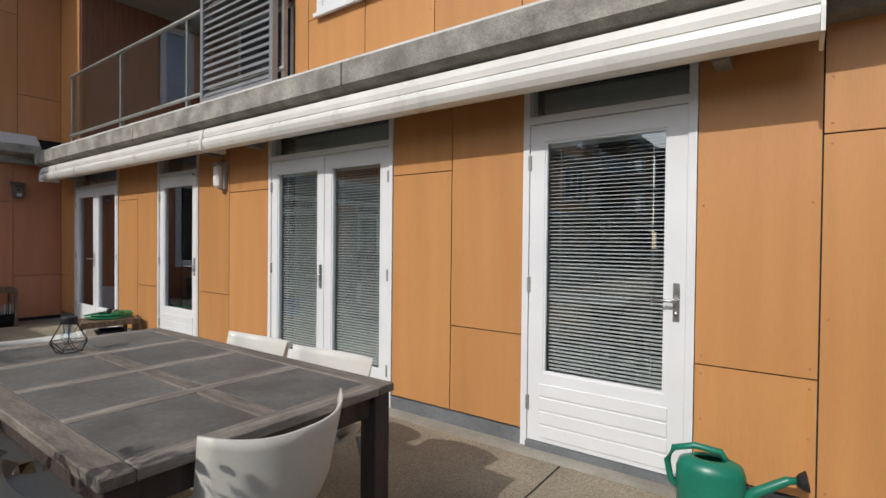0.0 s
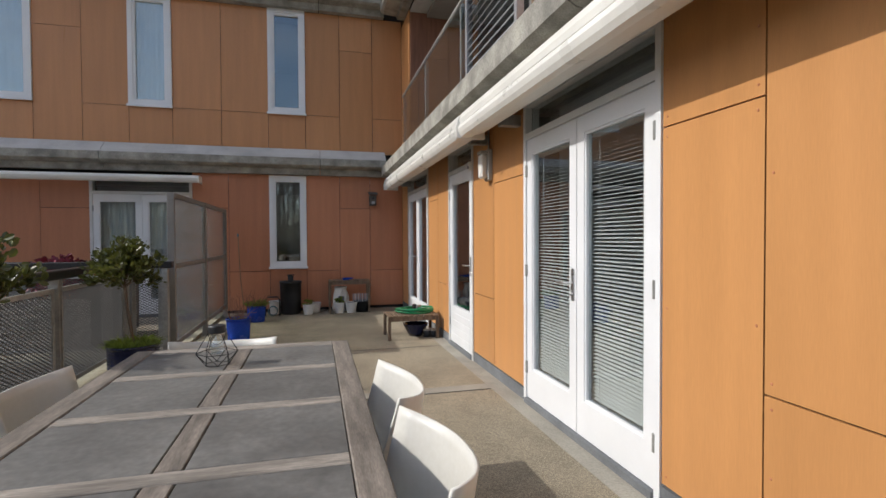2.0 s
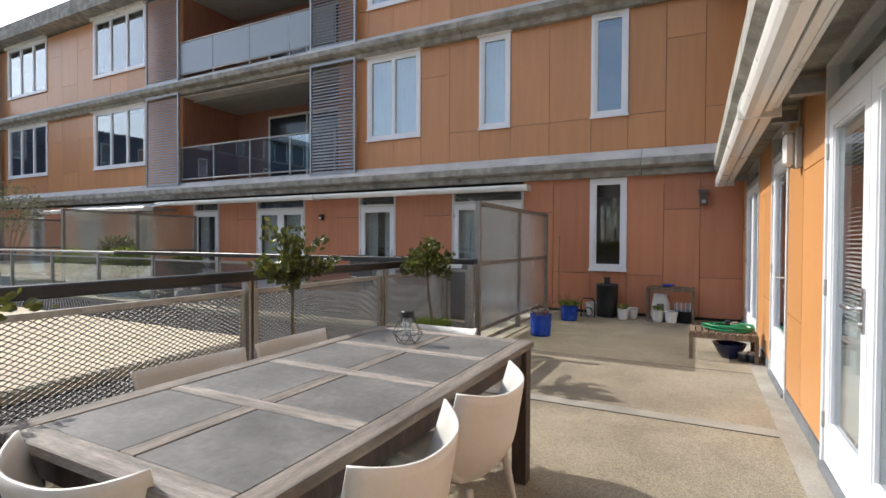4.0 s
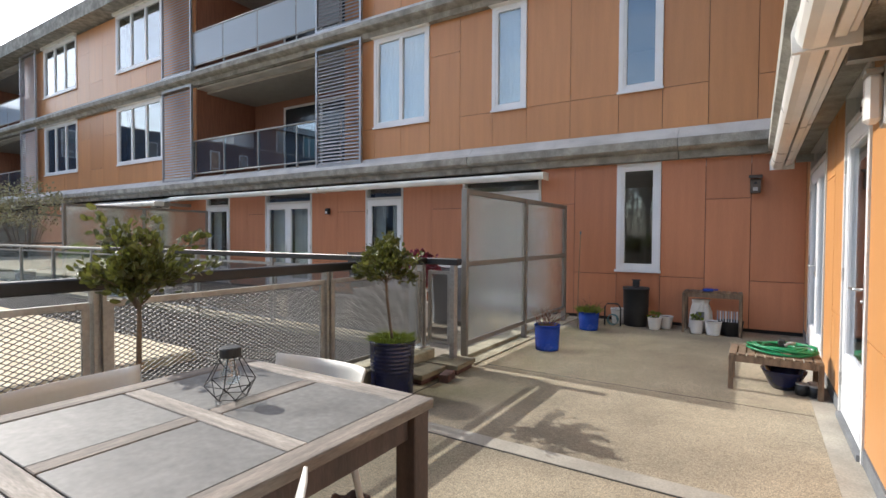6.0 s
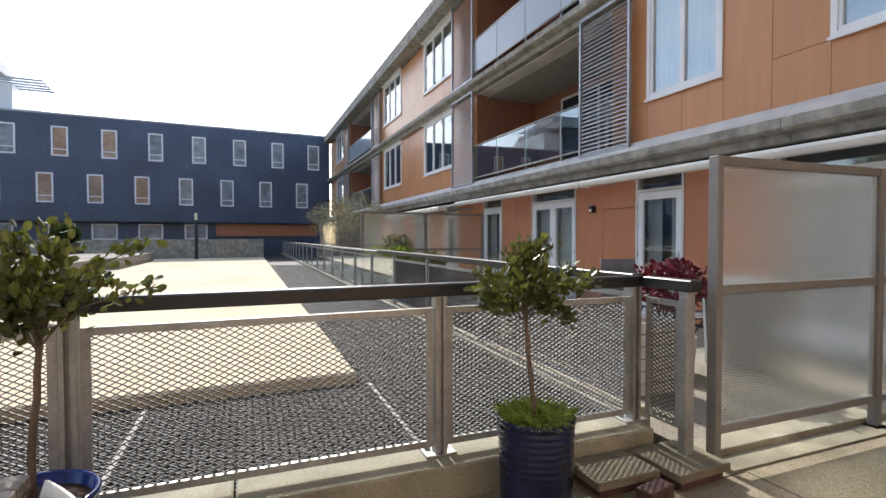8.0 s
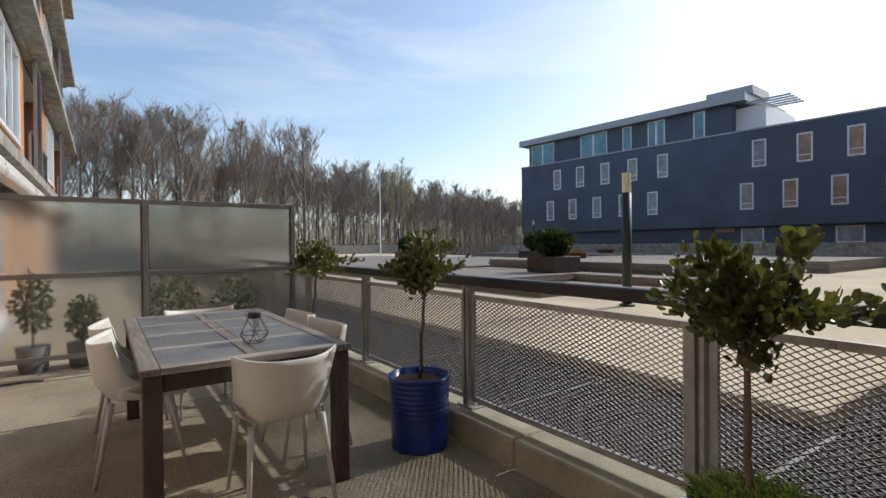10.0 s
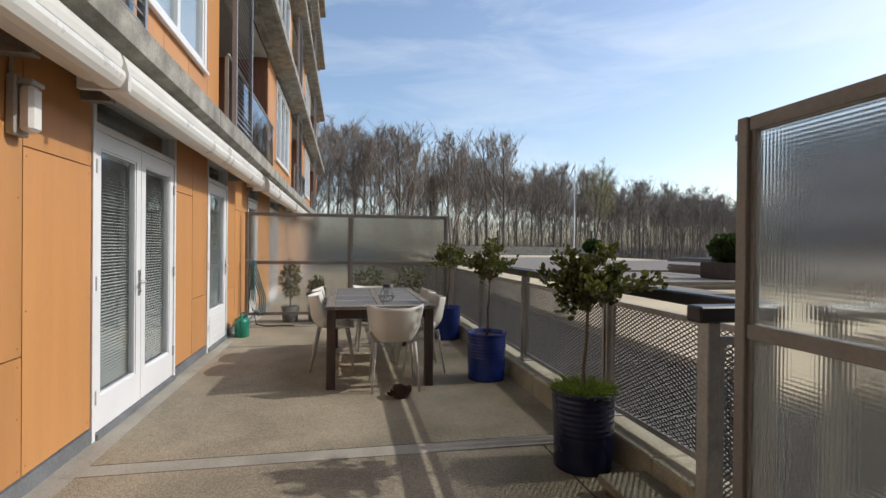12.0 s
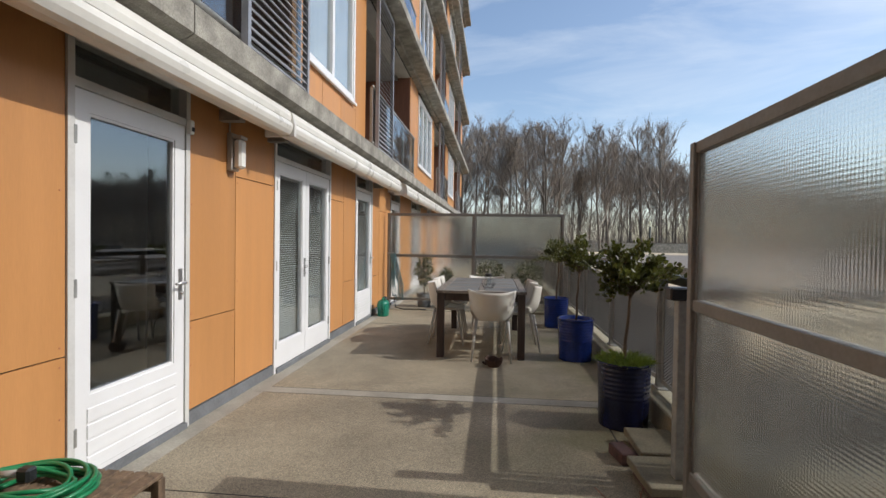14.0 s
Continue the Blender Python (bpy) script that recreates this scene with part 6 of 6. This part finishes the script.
crate(pose(-5.3, 2.69, 0), 0.9, 0.5, 0.66, "white slatted planter box on the neighbours' terrace")
crate(pose(-6.85, 2.85, 0), 1.2, 0.4, 0.48, "low white slatted planter box by the railing")
crate(pose(-8.3, 2.4, 0), 1.2, 0.4, 0.45, "low white slatted planter box by the railing")
def sling_chair(m):
    c = thing("sling_chair", m, "black high-backed sling chair on the neighbours' terrace", "chair", "neighbours' black chairs")
    for x in (-0.26, 0.26):
        part("side_frame", tube(bmesh.new(), [(x, -0.30, 0.0), (x, -0.24, 0.40), (x, 0.22, 0.38), (x, 0.38, 1.07)], 0.013, 8), M_BLACK, c, smooth=True)
        part("back_leg", tube(bmesh.new(), [(x, 0.34, 0.0), (x, 0.05, 0.39)], 0.012, 8), M_BLACK, c, smooth=True)
        part("armrest", boxes((x - 0.025, x + 0.025, -0.26, 0.28, 0.60, 0.625), bevel=0.008), M_BLACK, c)
        part("arm_post", tube(bmesh.new(), [(x, -0.23, 0.39), (x, -0.2, 0.60)], 0.011, 8), M_BLACK, c, smooth=True)
    part("seat", extrude(bmesh.new(), [(-0.24, 0.405), (0.0, 0.385), (0.22, 0.385), (0.22, 0.377), (0.0, 0.377), (-0.24, 0.397)], "x", -0.245, 0.245), M_STRIP, c)
    part("backrest", extrude(bmesh.new(), [(0.225, 0.40), (0.30, 0.70), (0.375, 1.06), (0.367, 1.06), (0.292, 0.70), (0.217, 0.40)], "x", -0.245, 0.245), M_STRIP, c)
    return c


sc1 = sling_chair(pose(-5.75, 4.95, 0, 0, 0, 160))
copy_thing(sc1, pose(-6.75, 4.7, 0, 0, 0, 70))
bq = thing("covered_barbecue", pose(-4.6, 4.3, 0), "barbecue under a grey cover on the neighbours' terrace", "barbecue")
bm = boxes((-0.35, 0.35, -0.25, 0.25, 0.0, 0.98), bevel=0.08)
for v in bm.verts:
    v.co += Vector((noise.noise(v.co * 4), noise.noise(v.co * 4 + Vector((7, 0, 0))), 0)) * 0.06
part("cover", bm, M_STRIP, bq)
part("side_shelf", boxes((-0.62, -0.36, -0.2, 0.2, 0.85, 0.88)), M_BLACK, bq)
shr = random.Random(31)
for x, y, h, r, mt, lb in ((-4.9, 3.62, 0.98, 0.40, M_RED, "crimson leaved shrub in a pot"), (-9.8, 2.75, 0.95, 0.35, M_LEAF, "green shrub in a pot by the railing"), (-11.9, 2.8, 0.95, 0.5, M_GRASS, "spiky green plant in a pot"), (-14.0, 2.8, 0.95, 0.45, M_GRASS, "spiky green plant in a pot"), (-12.4, 2.9, 1.3, 0.4, M_PALE, "pale twiggy shrub in a tub"), (-18.0, 3.0, 2.4, 1.2, M_PALE, "large pale twiggy bush on the far terrace"), (-22.5, 3.0, 2.4, 1.3, M_PALE, "large pale twiggy bush on the far terrace")):
    s = thing("potted_shrub", pose(x, y, 0), lb, "shrub", "shrubs on the far terraces")
    part("tub", lathe(bmesh.new(), [(0.2, 0), (0.24, 0.38), (0.22, 0.38), (0.02, 0.35)], 20), M_WPOT, s, smooth=True)
    tb = bmesh.new()
    for k in range(9):
        a = k * 0.7
        tube(tb, [(0.05 * math.cos(a), 0.05 * math.sin(a), 0.34), (r * 0.4 * math.cos(a), r * 0.4 * math.sin(a), h * 0.7), (r * 0.8 * math.cos(a), r * 0.8 * math.sin(a), h + 0.1 * shr.random())], 0.012, 5, 0.003)
    part("stems", tb, M_BARK, s)
    bm = bmesh.new()
    leaf_cloud(bm, shr, (0, 0, h * 0.92), r, max(0.25, r * 0.7), int(500 + 900 * r), 0.07, 0.2)
    part("foliage", bm, mt, s)


# potted shrubs behind the south screen
for x, y, h, r in ((-0.75, -5.4, 0.75, 0.2), (-1.2, -5.45, 0.55, 0.18), (-2.1, -5.35, 0.7, 0.35), (-2.9, -5.4, 0.7, 0.35)):
    s = thing("potted_shrub", pose(x, y, 0), "dark green shrub in a grey pot behind the glass screen", "shrub", "shrubs behind the screen")
    part("tub", lathe(bmesh.new(), [(0.13, 0), (0.16, 0.28), (0.14, 0.28), (0.02, 0.25)], 20), M_STRIP, s, smooth=True)
    bm = bmesh.new()
    leaf_cloud(bm, shr, (0, 0, h), r, h * 0.5, 700, 0.05, 0.1)
    part("foliage", bm, M_LEAF, s)
    part("stem", tube(bmesh.new(), [(0, 0, 0.2), (0, 0, h)], 0.012, 6), M_BARK, s)

# floor strips: paler cast strips and joints across the terrace
fs = thing("floor_strip", Matrix(), "paler smooth concrete strips cast into the terrace floor", "floor strip", kind="structure")
part("strip", boxes((-3.46, -0.0, 0.43, 0.58, 0.0, 0.004)), M_FLOORL, fs)
part("strip", boxes((-0.16, -0.006, -26, 5.9, 0.0, 0.0035)), M_FLOORL, fs)
part("joint", boxes((-3.46, -0.17, 0.415, 0.429, 0.0, 0.002)), M_BACK, fs)
part("joint", boxes((-3.46, -0.17, 2.30, 2.306, 0.0, 0.002)), M_BACK, fs)
part("joint", boxes((-3.09, -3.08, 0.59, 2.29, 0.0, 0.002)), M_BACK, fs)
part("joint", boxes((-3.46, -0.17, -3.20, -3.188, 0.0, 0.002)), M_BACK, fs)
